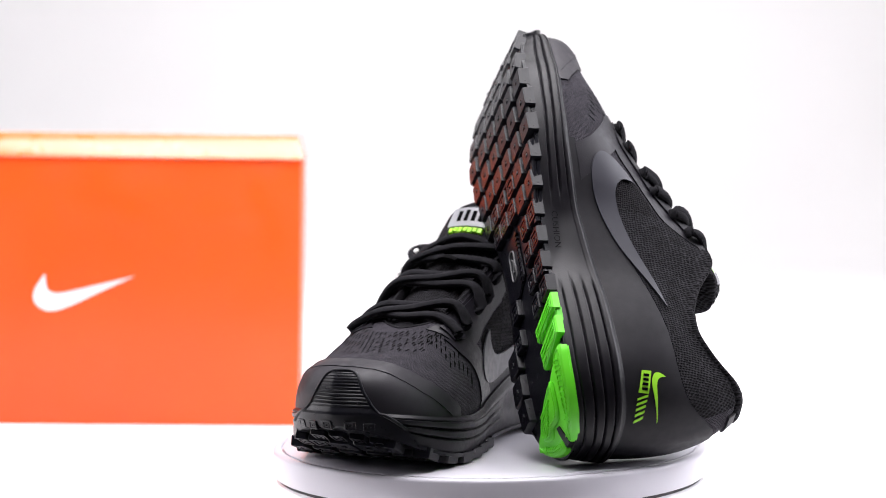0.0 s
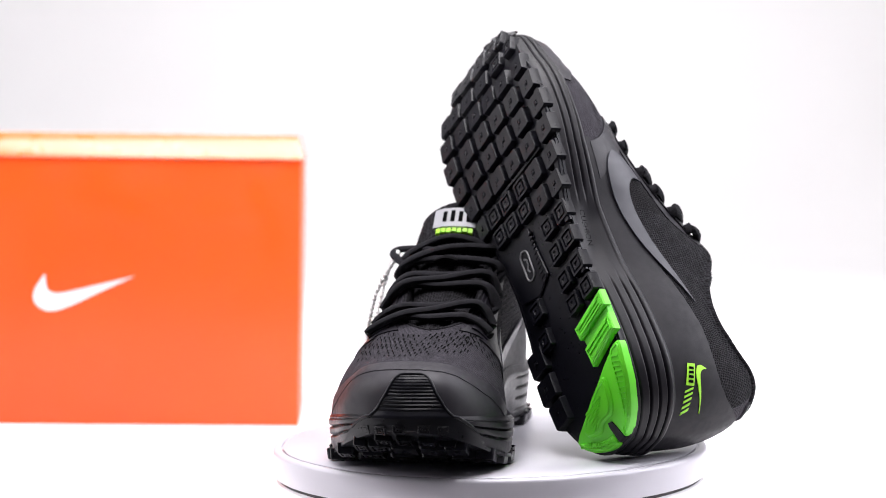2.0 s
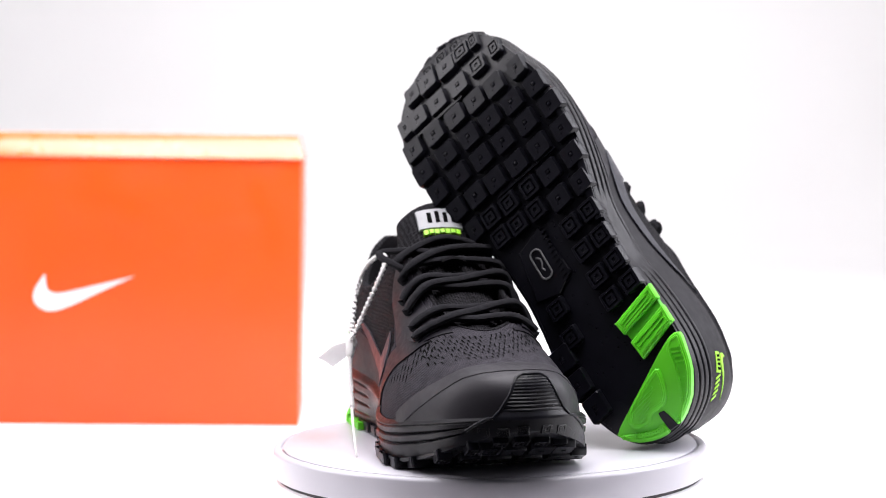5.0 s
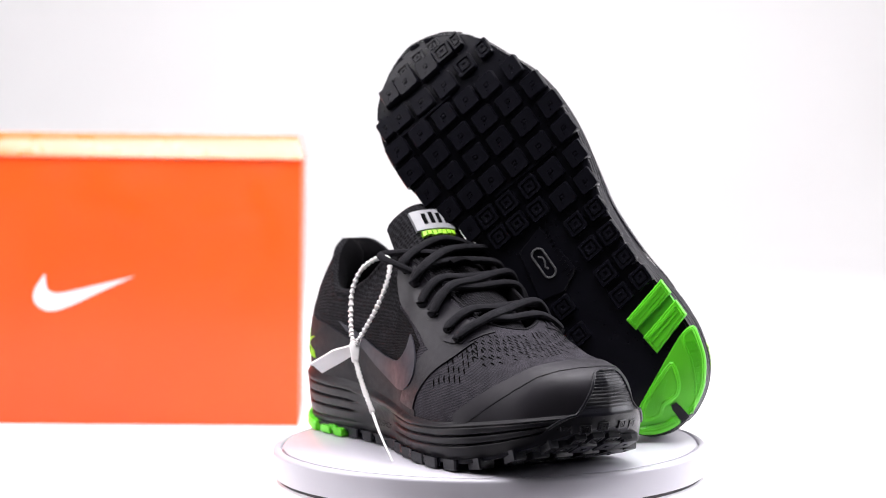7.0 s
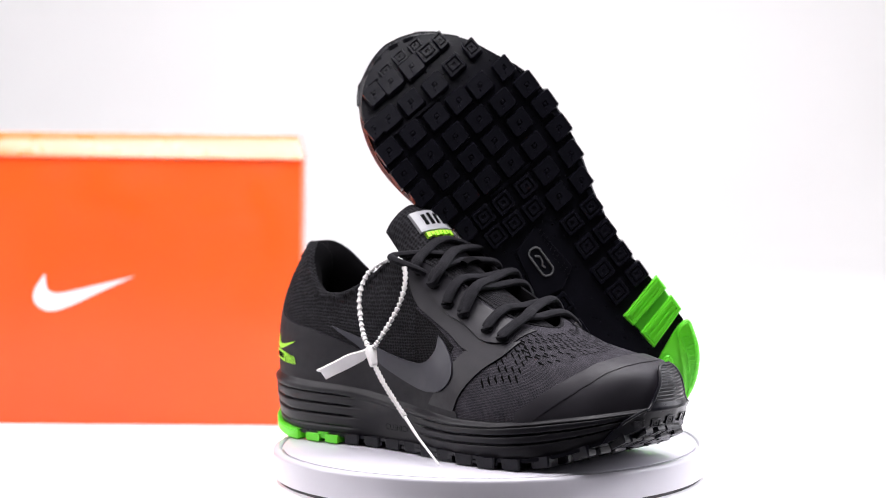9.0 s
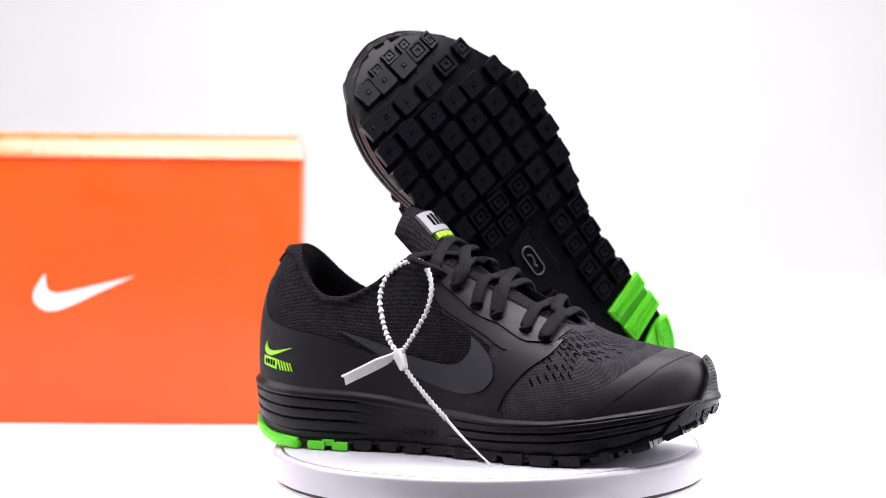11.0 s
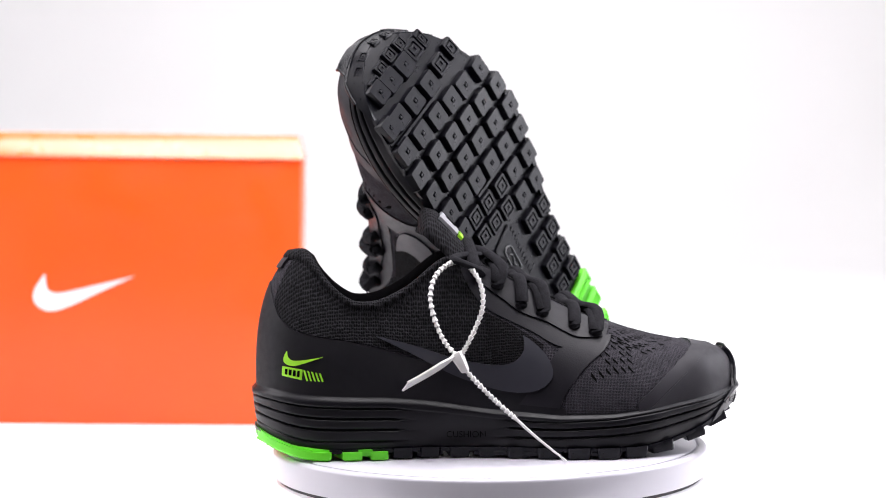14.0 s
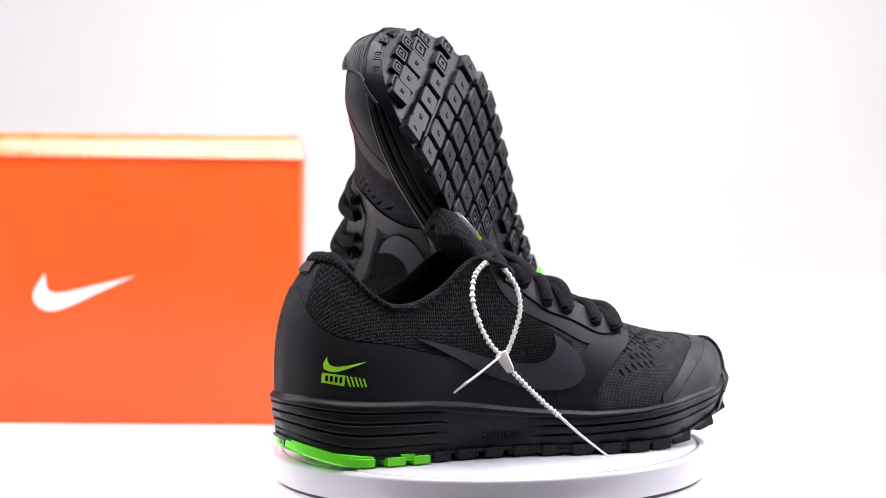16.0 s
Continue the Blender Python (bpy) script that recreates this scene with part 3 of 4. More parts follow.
def build_shoe(name, s, label, group):
    """s = 1: the left shoe; s = -1: the right one, its mirror image."""
    global TOP, TOE_Z
    shoe = thing(name, label, "running shoe", group)
    TOP, TOE_Z, sink = TOPS[s], 0.0610 - 0.9 * SLUMP[s] * MM, SLUMP[s]

    # --- sole
    ms = midsole_mesh()
    flank_mid = Caster(ms)
    midsole = part("midsole", side_flip(ms, s), M_FOAM, shoe, "black foam midsole with moulded grooves", angle=60)
    outsole = part("outsole", side_flip(sole_plate(0.0040, 0.0016), s), M_RUBBER, shoe, "black rubber outsole with square lugs", angle=60)
    plain, ringed, flat, toe = tread_plan()
    for plan, me, sx, sy in ((plain, LUG, 13.8, 14.6), (ringed, LUG_SMALL, 12, 12.7), (flat, LUG_FLAT, 16, 16), (toe, LUG_TIP, 9, 9)):
        for x, y in plan:
            x, y, k, ky = seat_lug(x, y, sx, sy)
            X = x * MM
            slope = math.atan2(z_low(X + 0.004) - z_low(X - 0.004), 0.008)
            ob = part("lug", me, None, outsole)
            ob.matrix_local = Matrix.Translation((X, s * y * MM, z_low(X) + 0.0048)) @ Euler((0, -slope, 0)).to_matrix().to_4x4() @ Matrix.Diagonal((k, s * ky, 1, 1))
    for x, y0, y1 in ((243.2, -44, 4), (178, -8, 40)):
        part("flex_ridge", side_flip(rib((x - 1.5, y0), (x + 1.5, y1), 1.6, lambda q: z_low(q) + 0.0042, 0.0026), s), M_RUBBER, outsole, angle=30)
    # side wall of the outsole that ties the lateral lugs together
    rail = [i for i in range(1, HALF) if 0.092 < RING[i][0] < 0.212]
    for lo, hi in ((0.092, 0.109), (0.1125, 0.121), (0.1245, 0.176), (0.1795, 0.212)):
        run = [i for i in rail if lo < RING[i][0] < hi]
        rows, nrm = [], []
        for i in run:
            n = Vector((*RNORM[i], 0))
            p = Vector((*(RING[i] - RNORM[i] * 0.0016), z_low(RING[i][0])))
            rows.append([p - n * 0.0008 + Vector((0, 0, 0.0011)), p + Vector((0, 0, 0.0018)), p + Vector((0, 0, 0.0034)), p - n * 0.0018 + Vector((0, 0, 0.0050))])
            nrm.append([n] * 4)
        part("side_wall", side_flip(shell(rows, nrm, 0.0035), s), M_RUBBER, outsole, angle=40)
    # green heel pads
    low = z_low
    for poly, ribs in (
            ([(77, 46.5), (69, 15), (60.5, 16.5), (67, 46.8)], [((72.6, 42), (66.6, 19)), ((70.4, 42.5), (64.4, 19.5)), ((68.4, 43), (62.6, 20))]),
            ([(62, 46.8), (54.5, 17.5), (42, 19), (51, 47)], [((57.8, 43), (52.4, 20.5)), ((55.4, 43.2), (49.4, 21)), ((52.6, 43.4), (46, 21.5))]),
            (fine_poly([(43.5, 46.5), (34, 45), (22, 40.3), (10, 30.5), (3.2, 20), (0.8, 13), (5, 16.5), (10, 21.5), (18.3, 27), (28, 31.5), (38, 34), (43.5, 38)], 3),
             [((6.5 + 2.7 * k, 25 + 2.95 * k - 0.125 * k * k), (9.0 + 2.7 * k, 22.3 + 1.75 * k - 0.04 * k * k)) for k in range(12)]),
            (fine_poly([(33.5, 22), (21, 21), (14.2, 15), (13.4, 9.5), (13, 4), (9.5, -1.5), (12.5, -11), (20.5, -8)], 4),
             [((12.6 + 2.0 * k, -5.5 + 0.6 * k), (15.4 + 2.0 * k, 2.6 + 2.4 * k)) for k in range(6)]),
            (fine_poly([(13, -21), (8, -18.6), (2.8, -11.5), (0.0, -3), (-0.1, 5), (5.2, 5), (5.6, -2), (9.5, -12)], 4),
             [((1.7 + 0.12 * k + 0.075 * k * k, 3.0 - 2.1 * k), (4.0 + 0.10 * k + 0.07 * k * k, 2.8 - 1.75 * k)) for k in range(9)])):
        bm = prism(poly, low, 0.0048, 0.0009)
        pad = part("heel_pad", side_flip(bm, s), M_GREEN, shoe, "bright green rubber heel pad", angle=30)
        edge = inset_poly(poly, 2.2)
        part("rim", side_flip(tube([(x * MM, y * MM, low(x * MM) + 0.0001) for x, y in edge], 0.0007, 6, closed=True), s), M_GREEN, pad, angle=50)
        for a, b in ribs:
            part("rib", side_flip(rib(a, b, 0.9, low, 0.0007), s), M_GREEN, pad, angle=30)
    bm = prism([(68, 45.5), (61, 17.5), (53, 18.5), (60, 45.5)], low, 0.006, 0.0006, lift=0.0022)
    dish = [(43, 46), (34, 44.6), (22, 40), (10, 30.2), (3.4, 20), (1.0, 12.5), (0.4, 6), (0.4, -3), (3.4, -11.6), (8.2, -19), (14.5, -22.5), (17.5, -18), (39, 27), (43, 36)]
    part("heel_groove", side_flip(prism([(11.2, 10.9), (11.8, 7.3), (9, 6.4), (0.2, 6.2), (0.4, 12.2), (8, 11.6)], low, 0.006, 0.0003, lift=0.0010), s), M_RUBBER, shoe, "black groove across the heel dish", angle=30)
    part("heel_pad_dish", side_flip(prism(dish, low, 0.006, 0.0004, lift=0.0016), s), M_GREEN, shoe, "green rubber heel dish between the pads", angle=30)
    me = flank_text("BRS1000", 0.0046)
    for v in me.vertices:
        p = Vector((60.6, 31.6)) + Vector((0.235, 0.972)) * v.co.x * 1000 * s * -1 + Vector((-0.972, 0.235)) * v.co.y * -1000
        v.co = Vector((p.x * MM, s * p.y * MM, low(p.x * MM) + 0.0020))
    me.materials.append(M_GREEND)
    part("lettering", me, None, outsole, "darker green moulded lettering")
    part("heel_pad_recess", side_flip(bm, s), M_GREEND, outsole, "green rubber recess between the pads, shade in its colour", angle=30)
    # shank plate with a rounded badge
    bm = prism([(146, 4), (140, -16), (108, -22), (104, -6), (112, 8)], low, 0.003, 0.0008, lift=0.0026)
    for k in range(11):
        merge(bm, rib((142 - 3.2 * k, 6.5 - 0.2 * k), (141.2 - 3.2 * k, 3.2 - 0.2 * k), 1.0, lambda x: low(x) + 0.0026, 0.0005))
    part("shank", side_flip(bm, s), M_RUBBER, outsole, angle=30)
    oval = [(126 + 6.2 * (1 if math.cos(a) > 0 else -1) + 3.6 * math.cos(a), -6.5 + 3.9 * math.sin(a)) for a in (2 * math.pi * k / 36 + 0.001 for k in range(36))]
    bm = tube([(x * MM, y * MM, low(x * MM) + 0.0022) for x, y in oval], 0.0006, 6, closed=True)
    merge(bm, tube([(x * MM, y * MM, 0.0023) for x, y in ((131, -7.5), (129, -5.2), (126, -5.6), (123.5, -7.2), (121.5, -6.2))], 0.0006, 6))
    part("badge", side_flip(bm, s), M_BADGE, outsole, "pale grey oval badge on the shank")

    # --- upper
    NV = 30
    ub = bmesh.new()
    rows = [[ub.verts.new(upper_at(i, k / NV)) for i in range(NR)] for k in range(NV + 1)]
    grid_faces(ub, rows, wrap_v=True)
    bmesh.ops.recalc_face_normals(ub, faces=ub.faces[:])
    flank = Caster(ub, sink)
    part("vamp", side_flip(ub, s), M_KNIT, shoe, "black engineered knit upper", angle=80)

    # padded collar and inside lining
    bm = bmesh.new()
    rows = []
    for out, dz, w in ((0.0002, -0.001, 0), (0.0012, 0.0008, 0), (0.0010, 0.0026, 0), (-0.0008, 0.0040, 0), (-0.0035, 0.0042, 0), (-0.0062, 0.0020, 0), (-0.0078, -0.003, 0), (-0.0080, -0.012, 0)):
        r = []
        for i in range(NR):
            x = RING[i][0] / MM
            pad = (1 - smooth_step(112, 150, x)) * 0.85 + 0.15
            n = Vector((*RNORM[i], 0))
            hgt = dz * pad if dz > -0.002 else dz
            back = 1 - smooth_step(4, 26, x)
            roll, lift = (1 + 1.0 * back if out < 0 else 1), (1 + 0.35 * back if dz > 0.003 else 1)
            r.append(bm.verts.new(TOP[i] + n * (out * roll * (0.35 + 0.65 * pad)) + Vector((0, 0, hgt * lift))))
        rows.append(r)
    cb = bmesh.new()
    grid_faces(cb, [[cb.verts.new(v.co) for v in q] for q in rows[:5]], wrap_v=True)
    part("collar_binding", side_flip(cb, s), M_COLLAR, shoe, "ribbed black knit collar binding", angle=70)
    rows = rows[4:]
    r = []
    for i in range(NR):
        p = RING[i] - RNORM[i] * 0.013
        r.append(bm.verts.new((p[0], p[1], max(z_bite(i), 0.036) + 0.002)))
    rows.append(r)
    grid_faces(bm, rows, wrap_v=True)
    last = rows[-1]
    for k in range(HALF):
        q = [last[k], last[(k + 1)], last[(NR - k - 1) % NR], last[(NR - k) % NR]]
        q = [v for m, v in enumerate(q) if v not in q[:m]]
        if len(q) > 2:
            bm.faces.new(q)
    bmesh.ops.delete(bm, geom=[v for v in bm.verts if not v.link_faces], context="VERTS")
    part("lining", side_flip(bm, s), M_LINING, shoe, "black padded collar lining", angle=70)

    # collar mesh band on both flanks, over the heel stiffener
    def heel_edge(x):
        return curve_at(HEEL_LINE, x / MM + 4) * MM

    idx = list(range(NR - 57, NR)) + list(range(0, 58))
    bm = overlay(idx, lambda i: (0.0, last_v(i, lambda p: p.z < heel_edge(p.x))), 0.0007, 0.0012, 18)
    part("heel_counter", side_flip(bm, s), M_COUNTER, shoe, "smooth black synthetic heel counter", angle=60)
    for rng in (range(6, 47), range(NR - 46, NR - 5)):
        bm = overlay(list(rng), lambda i: (min(0.95, last_v(i, lambda p: p.z < heel_edge(p.x) + 0.0008)), 0.995), 0.0004, 0.001, 12)
        part("collar_panel", side_flip(bm, s), M_COLLAR, shoe, "coarse black mesh collar panel", angle=60)
    # heel pull tab
    bm = overlay(list(range(NR - 4, NR)) + list(range(0, 5)), lambda i: (0.90, 0.998), 0.0016, 0.002, 5)
    part("heel_tab", side_flip(bm, s), M_SKIN, shoe)

    # toe cap
    span = [i for i in range(NR) if RING[i][0] > 0.222]
    bm = overlay(span, lambda i: (0.0, last_v(i, lambda p: p.x > 0.222 + (p.z - 0.033) * 1.32)), 0.0009, 0.0013, 18)
    part("toe_cap", side_flip(bm, s), M_SKIN, shoe, "smooth black toe cap", angle=60)
    bm = overlay(span, lambda i: ((lambda e: (max(0, e - 0.16), max(0.02, e - 0.13)))(last_v(i, lambda p: p.x > 0.222 + (p.z - 0.033) * 1.32))), 0.0013, 0.0008, 3)
    part("toe_cap_welt", side_flip(bm, s), M_SKIN, shoe, angle=60)

    # ribbed toe bumper, sole rubber drawn up over the toe
    rows, nrm = [], []
    RN = 96
    for k in range(RN + 1):
        t = k / RN
        hw = curve_at([(0, 47), (0.12, 43), (0.28, 34), (0.42, 25.5), (0.55, 18.5), (0.72, 13.5), (0.90, 10.2), (0.96, 9), (1, 6)], t)
        r, q = [], []
        for j in range(25):
            u = -1 + 2 * j / 24
            fi = HALF + 1.0 + u * hw / 3.4
            i0 = int(math.floor(fi))
            w = fi - i0

            def at(i):
                if t < 0.45:
                    lo, hi = z_low(RING[i][0]) + 0.0035, z_bite(i)
                    p = RING[i] + RNORM[i] * (0.0016 - 0.0026 * (1 - t / 0.45))
                    return Vector((p[0], p[1], lo + (hi - lo) * t / 0.45)), Vector((*RNORM[i], 0))
                v = (t - 0.45) / 0.55 * 0.40
                n = upper_normal(i, v)
                f = smooth_step(0.45, 0.56, t)
                p = upper_at(i, v) + n * (0.0042 - 0.0009 * f)
                return p + Vector((*RNORM[i], 0)) * 0.0012 * (1 - f), n
            (pa, na), (pb, nb) = at(i0 % NR), at((i0 + 1) % NR)
            p, n = pa.lerp(pb, w), na.lerp(nb, w).normalized()
            if t > 0.52:
                p += n * (0.00045 if k % 4 < 2 else 0) * (1 - 0.3 * abs(u))
            r.append(p)
            q.append(n)
        rows.append(r)
        nrm.append(q)
    bm = shell(rows, nrm, 0.0026)
    edge = [rows[k][0] for k in range(22, RN + 1, 4)] + [rows[RN][j] for j in range(2, 24, 2)] + [rows[k][24] for k in range(RN - 2, 21, -4)]
    part("bumper_edge", side_flip(tube(edge, 0.0009, 8), s), M_RUBBER, shoe, angle=60)
    part("toe_bumper", side_flip(bm, s), M_RUBBER, shoe, "ribbed black rubber toe bumper", angle=24)
    for zz, ys, tilt in ((0.0345, (-15, -5.5, 4.5, 14), 84), (0.0285, (-22, -10, 1.5, 12.5, 22), 70)):
        for y in ys:
            i = min(range(HALF - 30, HALF + 31), key=lambda m: abs(RING[m][1] - (y - 2) * MM))
            n = Vector((*RNORM[i], -math.cos(radians(tilt)))).normalized()
            p = Vector((*(RING[i] - RNORM[i] * 0.0012), zz + (0.0 if abs(y) < 12 else -0.001)))
            rotm = (-n).to_track_quat("Z", "X").to_matrix().to_4x4()
            p.y *= s
            if s < 0:
                n.y = -n.y
                rotm = (-n).to_track_quat("Z", "X").to_matrix().to_4x4()
            ob = part("lug", LUG_TOE, None, outsole)
            ob.matrix_local = Matrix.Translation(p) @ rotm

    # knit slits as dark sheets over the vamp, shade put into their colour
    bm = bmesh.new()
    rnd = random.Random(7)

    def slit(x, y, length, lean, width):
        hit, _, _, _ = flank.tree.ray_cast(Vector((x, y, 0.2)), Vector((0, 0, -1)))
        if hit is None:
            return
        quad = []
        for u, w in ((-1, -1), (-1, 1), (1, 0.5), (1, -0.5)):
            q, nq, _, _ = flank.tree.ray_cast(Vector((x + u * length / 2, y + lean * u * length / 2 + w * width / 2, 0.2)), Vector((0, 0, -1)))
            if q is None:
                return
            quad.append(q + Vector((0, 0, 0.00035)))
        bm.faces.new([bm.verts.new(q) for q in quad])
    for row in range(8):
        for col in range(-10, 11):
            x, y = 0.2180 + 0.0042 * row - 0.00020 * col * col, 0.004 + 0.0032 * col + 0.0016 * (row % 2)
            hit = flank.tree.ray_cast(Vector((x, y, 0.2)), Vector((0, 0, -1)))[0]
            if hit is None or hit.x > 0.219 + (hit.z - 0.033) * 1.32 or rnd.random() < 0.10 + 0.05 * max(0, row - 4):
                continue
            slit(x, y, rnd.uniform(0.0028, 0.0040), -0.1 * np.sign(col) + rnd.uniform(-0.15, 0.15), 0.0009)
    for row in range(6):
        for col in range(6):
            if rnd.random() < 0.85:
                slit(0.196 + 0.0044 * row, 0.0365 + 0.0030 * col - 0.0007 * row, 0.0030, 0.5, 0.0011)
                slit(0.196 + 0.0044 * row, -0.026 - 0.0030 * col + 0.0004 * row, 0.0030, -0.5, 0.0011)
    tagged(part("slit_shade", side_flip(bm, s), M_SLIT, shoe, "dark sheets over the vamp for the shade in its knit slits"), kind="stuff")

    # flank overlays
    for side in (1, -1):
        bm = flank.patch([(206, 64), (194, 62), (180, 64), (166, 72), (150, 80), (138, 87), (129, 99), (124, 112)],
                         [(213, 74), (203, 77.5), (190, 83), (176, 89.5), (160, 97.5), (148, 104.5), (137, 110), (128, 113.5)], side, 0.0008, 0.0012, 8)
        eb = flank.patch([(207, 67.5), (198, 67.5), (189, 69), (174, 77), (160, 82.5), (147, 92), (134, 101.5)],
                         [(208, 74.5), (199, 78), (186, 83.5), (174, 88.5), (160, 95.5), (148, 103), (138, 108.5)], side, 0.0019, 0.0014, 8)
        part("eyelet_strip", side_flip(eb, s), M_FILM, shoe, "raised charcoal strip round the eyelets", angle=50)
        part("eyestay", side_flip(bm, s), M_FILM, shoe, "charcoal welded film eyestay", angle=60)
        bm = flank.patch([(186, 64), (181, 62), (175, 55), (169, 46), (163, 39), (157, 31)],
                         [(213, 69), (208, 61.5), (198, 54), (190, 46), (184, 38), (180, 29)], side, 0.0010, 0.0012, 8)
        part("flank_band", side_flip(bm, s), M_FILM, shoe, "charcoal film band from eyestay to sole", angle=60)
        bm = flank.patch([(110, 58), (125, 52), (140, 48), (155, 46), (168, 50)], [(120, 92), (130, 88), (140, 83), (156, 75), (172, 65)], side, 0.0003, 0.0008, 8)
        part("mesh_window", side_flip(bm, s), M_MESH, shoe, "open black mesh window", angle=60)
        lower = [(75, 71), (97, 60), (120, 48), (143, 40), (160, 38), (171, 41), (176.5, 48), (174, 57), (167, 65), (160, 70)]
        upper = [(75, 71.2), (97, 65.5), (118, 58.5), (136, 54.5), (148, 53.8), (154.5, 55.5), (158.5, 59), (160.5, 63), (160.5, 67), (160, 70)]
        bm = flank.patch(lower, upper, side, 0.0019, 0.0010, 6)
        part("emblem", side_flip(bm, s), M_EMBLEM, shoe, "slate grey tick emblem on the flank", angle=60)
    # heel print on the lateral flank; it reads the same way on both shoes
    fx = (lambda x: x + 1) if s < 0 else (lambda x: 55 - x)
    lower = [(43, 59.8), (33, 56.3), (26, 54.6), (21.6, 56), (20.9, 59), (22.8, 63.2)]
    upper = [(43, 60), (34, 58.3), (27.5, 57.6), (24.4, 58.4), (23.1, 60.5), (22.8, 63.2)]
    bm = flank.patch([(fx(x), z) for x, z in lower], [(fx(x), z) for x, z in upper], 1, 0.0012, 0.0004, 4)
    part("heel_tick", side_flip(bm, s), M_LIME, shoe, "lime green tick printed on the heel", angle=60)
    bm = flank.patch([(fx(19.8), 48.8), (fx(31), 46.6)], [(fx(20.2), 54.3), (fx(31.6), 52.6)], 1, 0.0012, 0.0004, 4)
    part("heel_block", side_flip(bm, s), M_LIME, shoe, "lime green block printed on the heel", angle=60)
    for k in range(5):
        x = 32.2 + 2.2 * k
        bm = (flank.patch([(fx(x + 1.4), 46.4 - 0.12 * k), (fx(x - 0.2), 52.4 - 0.4 * k)], [(fx(x + 2.4), 46.2 - 0.12 * k), (fx(x + 0.8), 52.2 - 0.4 * k)], 1, 0.0012, 0.0004, 2))
        part("heel_stripe", side_flip(bm, s), M_LIME, shoe, "lime green stripe printed on the heel", angle=60)
    for k in range(4):
        x = 21.6 + 2.3 * k
        bm = (flank.patch([(fx(x), 49.7 - 0.36 * k), (fx(x + 1.3), 49.5 - 0.36 * k)], [(fx(x + 0.3), 52.8 - 0.3 * k), (fx(x + 1.6), 52.6 - 0.3 * k)], 1, 0.0015, 0.0004, 2, 2))
        part("heel_print_bar", side_flip(bm, s), M_DARKP, shoe, "black bars on the heel print", angle=60)
    # moulded lettering on the lateral midsole
    me = flank_text("CUSHION", 0.0052)
    for v in me.vertices:
        u = v.co.x * (1 if s < 0 else -1)
        p, n = flank_mid.at(0.1225 + u, 0.0130 + v.co.y, 1, 0.0020)
        v.co = Vector((p.x, p.y * s, p.z))
    me.materials.append(M_DARKP)
    part("lettering", me, None, midsole, "moulded black word on the midsole")
    for k in range(6):
        x0 = (44 + 5.4 * k)
        bm = (flank_mid.patch([(x0, 31.2), (x0 + 4.0, 31.0)], [(x0 + 0.3, 34.2), (x0 + 4.3, 34.0)], 1, 0.0012, 0.0012, 2, 2))
        part("moulded_bar", side_flip(bm, s), M_DARKP, midsole)

    # --- tongue, label, laces
    bm = tongue_mesh(1.5, 0 if s < 0 else 12, sink)
    tt = BVHTree.FromBMesh(bm)
    tongue = part("tongue", side_flip(bm, s), M_COLLAR, shoe, "padded black mesh tongue", angle=70)

    def on_tongue(x, y, off):
        p, n, _, _ = tt.ray_cast(Vector(((x - 4) * MM + 0.05, (y + 1.5) * MM, 0.128 + (118 - x) * 0.9 * MM + 0.05)), Vector((-0.7, 0, -0.72)).normalized())
        if p is None:
            p, n, _, _ = tt.find_nearest(Vector((x * MM, (y + 1.5) * MM, 0.13)))
        n = Vector((0.62, 0, 0.78))
        return p + n * off, n

    def tongue_patch(x0, x1, y0, y1, off, thick, n=10):
        rows, nrm = [], []
        for k in range(n + 1):
            r = [on_tongue(x0 + (x1 - x0) * k / n, y0 + (y1 - y0) * j / n, off) for j in range(n + 1)]
            rows.append([a for a, _ in r])
            nrm.append([b for _, b in r])
        return shell(rows, nrm, thick)
    part("tongue_label", side_flip(tongue_patch(109.5, 120.5, -14, 14, 0.0019, 0.0024, 14), s), M_SILVER, tongue, "silver woven tongue label")
    for k in range(4):
        bm = (tongue_patch(111.4 + 0.6 * (k % 2), 117.6, -9.5 + 5.0 * k, -7.0 + 5.0 * k, 0.0024, 0.0008, 6))
        part("label_bar", side_flip(bm, s), M_DARKP, tongue, "black bar on the label")
    for k in range(7):
        bm = (tongue_patch(121.3, 123.8 - 0.4 * (k % 2), -11.5 + 3.4 * k, -8.8 + 3.4 * k, 0.0019, 0.0022, 4))
        part("label_bar", side_flip(bm, s), M_LIME, tongue, "lime green bar under the label")
    bm = bmesh.new()
    merge(bm, tube(spline([(146 * MM, -5 * MM, 0.1105 - sink * MM), (147 * MM, 1.5 * MM, 0.1125 - sink * MM), (146 * MM, 8 * MM, 0.1105 - sink * MM)], 5), 0.0042, 8, squash=0.35))
    part("lace_keeper", side_flip(bm, s), M_LINING, tongue)
    for pts in lace_rows(flank, tt, sink):
        bm = tube(spline(pts, 8), 0.0037, 12, squash=0.62)
        part("lace", side_flip(bm, s), M_LACE, shoe)
    if s < 0:
        # end of the lace drawn out through the top eyelet, where the cable tie holds it
        bm = tube(spline([(0.134, 0.0255, 0.1035), (0.131, 0.033, 0.1080), (0.1225, 0.040, 0.1125), (0.1165, 0.0385, 0.1150), (0.1195, 0.030, 0.1160), (0.128, 0.020, 0.1165), (0.135, 0.008, 0.1150)], 5), 0.0027, 10, squash=0.8)
        part("lace", side_flip(bm, s), M_LACE, shoe)
    for side in (1, -1):
        for x, z in EYELETS:
            p, n = flank.at(x * MM, (z - sink) * MM, side, 0.0021)
            a = n.orthogonal().normalized()
            b = n.cross(a)
            bm = tube([p + (a * math.cos(q) + b * math.sin(q)) * 0.0026 for q in (2 * math.pi * k / 16 for k in range(16))], 0.0006, 6, closed=True)
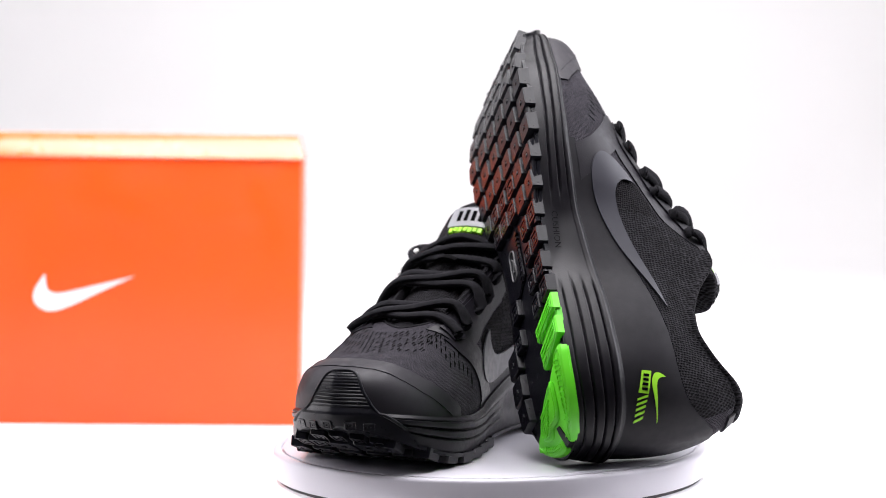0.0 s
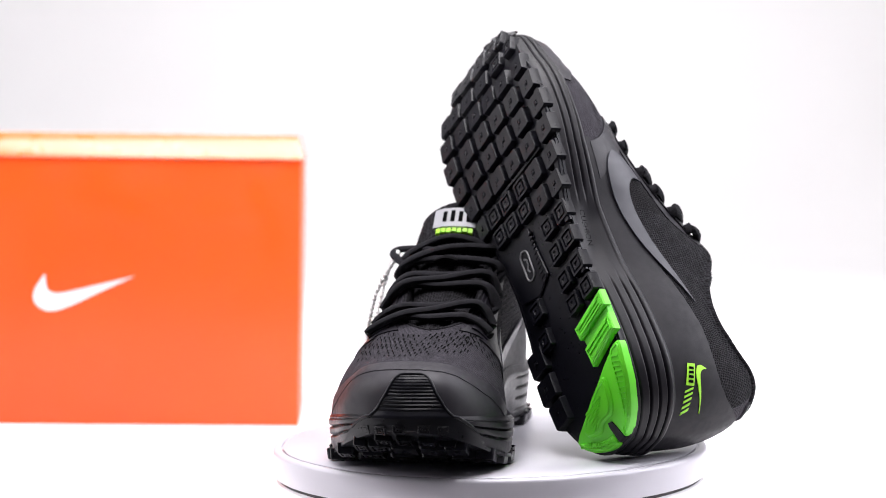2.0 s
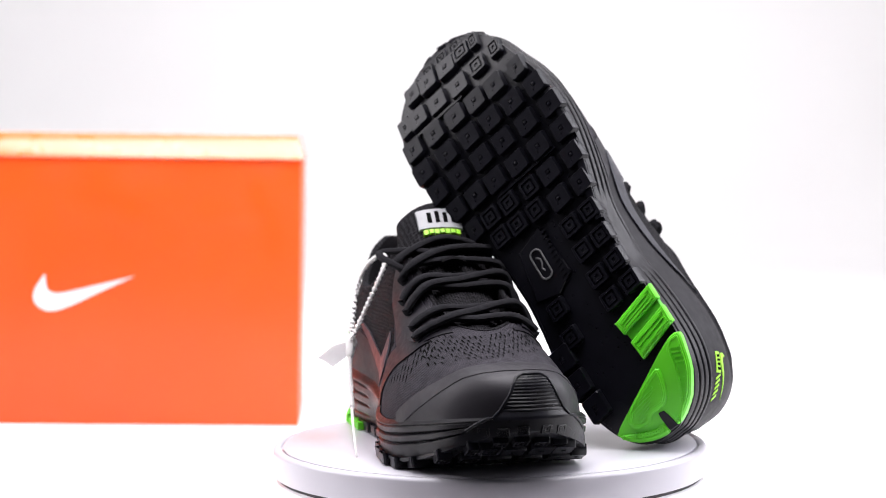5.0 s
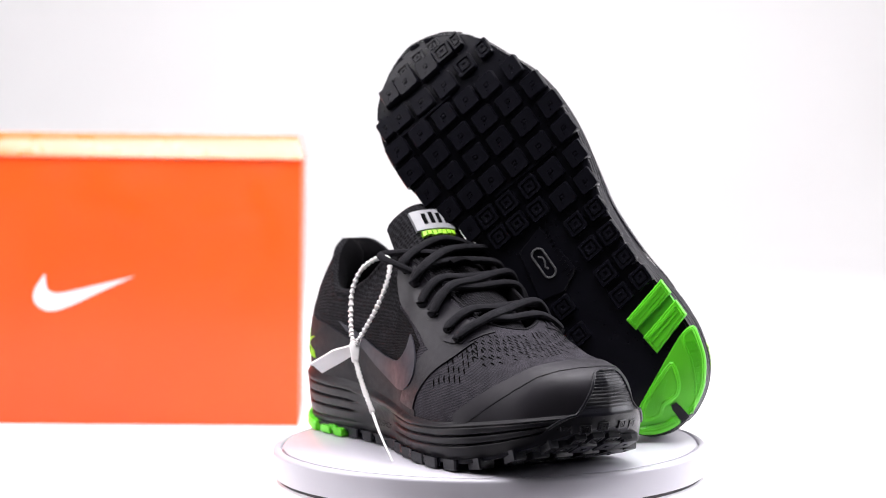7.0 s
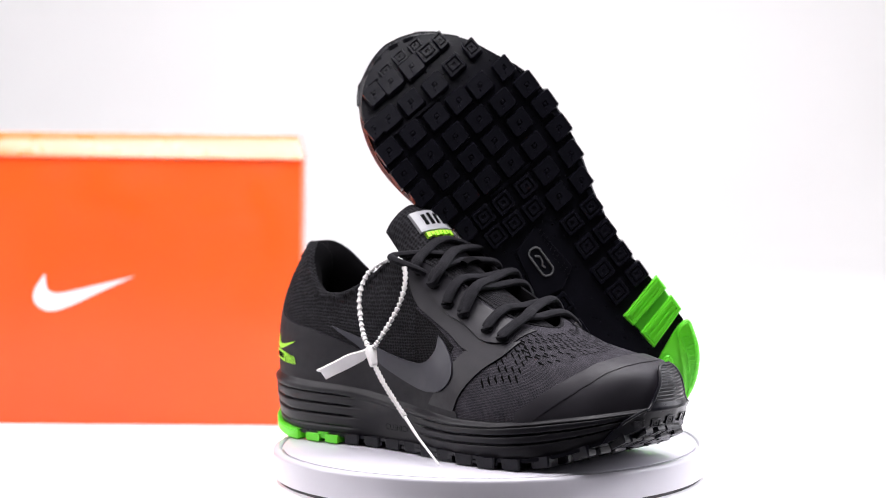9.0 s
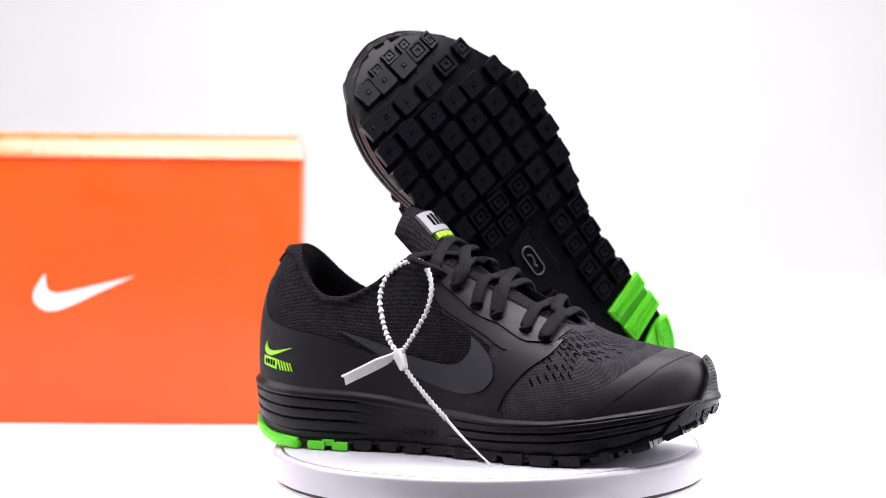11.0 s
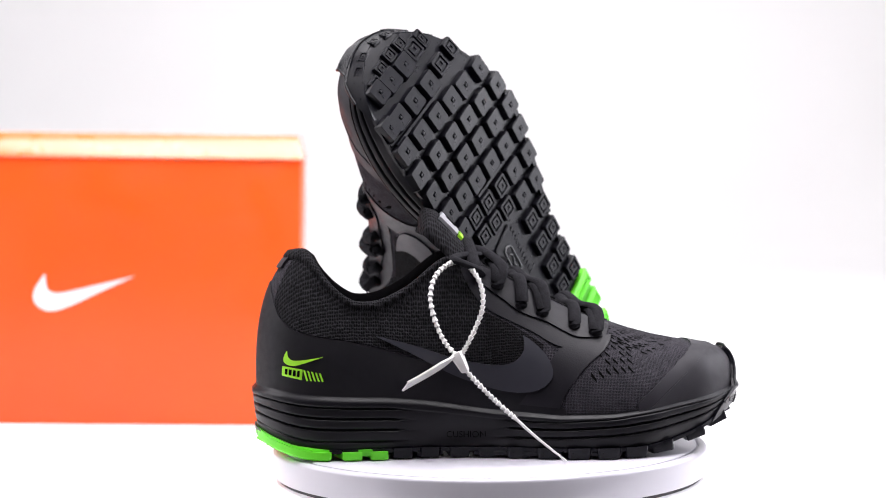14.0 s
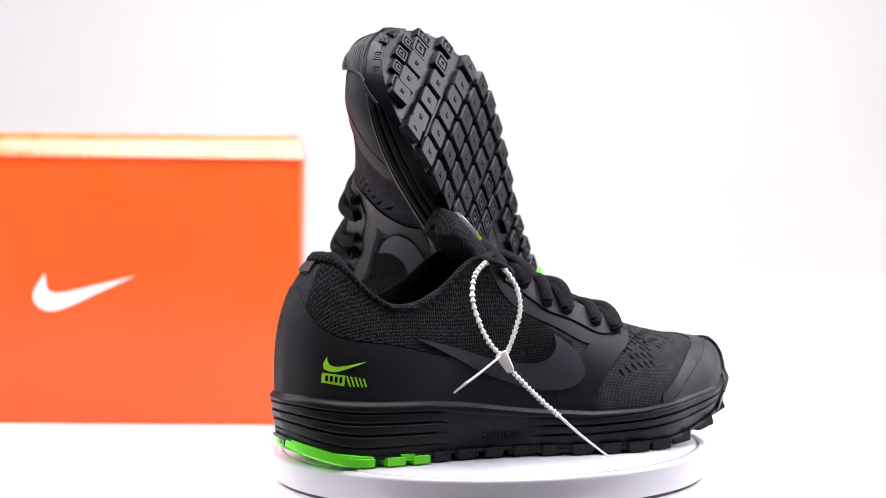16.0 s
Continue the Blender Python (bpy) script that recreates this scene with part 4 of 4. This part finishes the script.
            part("eyelet", side_flip(bm, s), M_LINING, shoe)
    return shoe


LUG_TOE = lug_mesh("lug_toe", 0.0050, 0.0064, 0.0012, True, 0.0)
LUG_TOE.materials.append(M_RUBBER)


# ---------------------------------------------------------------- cable tie (in the right shoe's space)
def build_tie():
    tie = thing("cable_tie", "white beaded nylon cable tie looped through the laces", "cable tie")

    def beads(count):
        def r(t):
            f = (t * count) % 1.0
            return 0.0007 + 0.0012 * (1 - f)
        return r
    loop = spline([(121, -58.5, 61), (114, -56.5, 69), (109, -54, 80), (106, -51, 94), (109, -46.5, 106), (117, -41, 113), (125, -38, 114), (131, -39, 109.5), (136, -44.5, 99.5),
                   (136, -50, 88), (131.5, -54, 77), (126, -57.5, 67), (122.5, -59, 62)], 22)
    part("loop_strap", tube([p * MM for p in loop], beads(46), 8), M_TIE, tie, angle=35)
    tail = spline([(124, -60, 55), (133, -62, 45), (143, -63.5, 35), (153, -65, 26)], 26)
    part("beaded_strap", tube([p * MM for p in tail], beads(15), 8), M_TIE, tie, angle=35)
    tip = spline([(152, -65, 27), (165, -67, 15), (182, -68.8, 1.2)], 8)
    part("tail", tube([p * MM for p in tip], lambda t: 0.0010 - 0.0004 * t, 8), M_TIE, tie)
    d = (Vector((126, -61, 51)) - Vector((120, -58, 63))).normalized()
    bm = box_bm(-0.0026, 0.0026, -0.0030, 0.0030, -0.0062, 0.0062, 0.0012)
    for v in bm.verts:
        k = 1 + 0.25 * (v.co.z / 0.0062)
        v.co.x *= k
        v.co.y *= k
    bmesh.ops.transform(bm, matrix=Matrix.Translation(Vector((122.6, -59.2, 58)) * MM) @ (-d).to_track_quat("Z", "Y").to_matrix().to_4x4(), verts=bm.verts[:])
    part("head", bm, M_TIE, tie, "square locking head")
    a, b = Vector((121, -58.5, 62)) * MM, Vector((91, -68.5, 46.0)) * MM
    w = Vector((0.22, 0.92, -0.26)).normalized()
    n = (b - a).normalized().cross(w).normalized()
    rows, nrm = [], []
    for k in range(17):
        t = k / 16
        hw = 0.0018 + 0.0046 * smooth_step(0.02, 0.35, t)
        c = a.lerp(b, t) + n * 0.0006 * math.sin(3 * t)
        slant = (b - a).normalized() * 0.004 * (t > 0.97)
        rows.append([c + w * hw * u + slant * u for u in (-1, -0.5, 0, 0.5, 1)])
        nrm.append([n] * 5)
    part("flag", shell(rows, nrm, 0.0011), M_TIE, tie, "flat blank flag", angle=30)
    return tie


# ---------------------------------------------------------------- put together
build_sweep()
build_room()
turntable, platter = build_turntable()
build_box()
shoe_right = build_shoe("running_shoe", -1, "black running shoe with green heel pads, standing on the white platter", "pair of shoes")
shoe_left = build_shoe("running_shoe", 1, "black running shoe propped on its heel, showing its lugged outsole", "pair of shoes")
cable_tie = build_tie()

TIE_HOME = pose(0.0481, 0.1367, 0.0, 0, 0, -117.594)
RIGHT_HOME = TIE_HOME @ pose(0.004, 0, 0.0006)
LEFT_HOME = Matrix(((-0.1252, 0.2850, 0.9503, 0.0325), (0.5653, -0.7666, 0.3044, -0.1093), (0.8153, 0.5754, -0.0651, 0.0091), (0, 0, 0, 1))) @ pose(0.0012, 0, 0)


def motions():
    times = [0.5 * k for k in range(33)]
    walk(platter, [(t, TILT.inverted() @ spin(t)) for t in times])
    walk(shoe_right, [(t, spin(t) @ RIGHT_HOME) for t in times])
    walk(shoe_left, [(t, spin(t) @ LEFT_HOME) for t in times])
    walk(cable_tie, [(t, spin(t) @ TIE_HOME) for t in times])


motions()
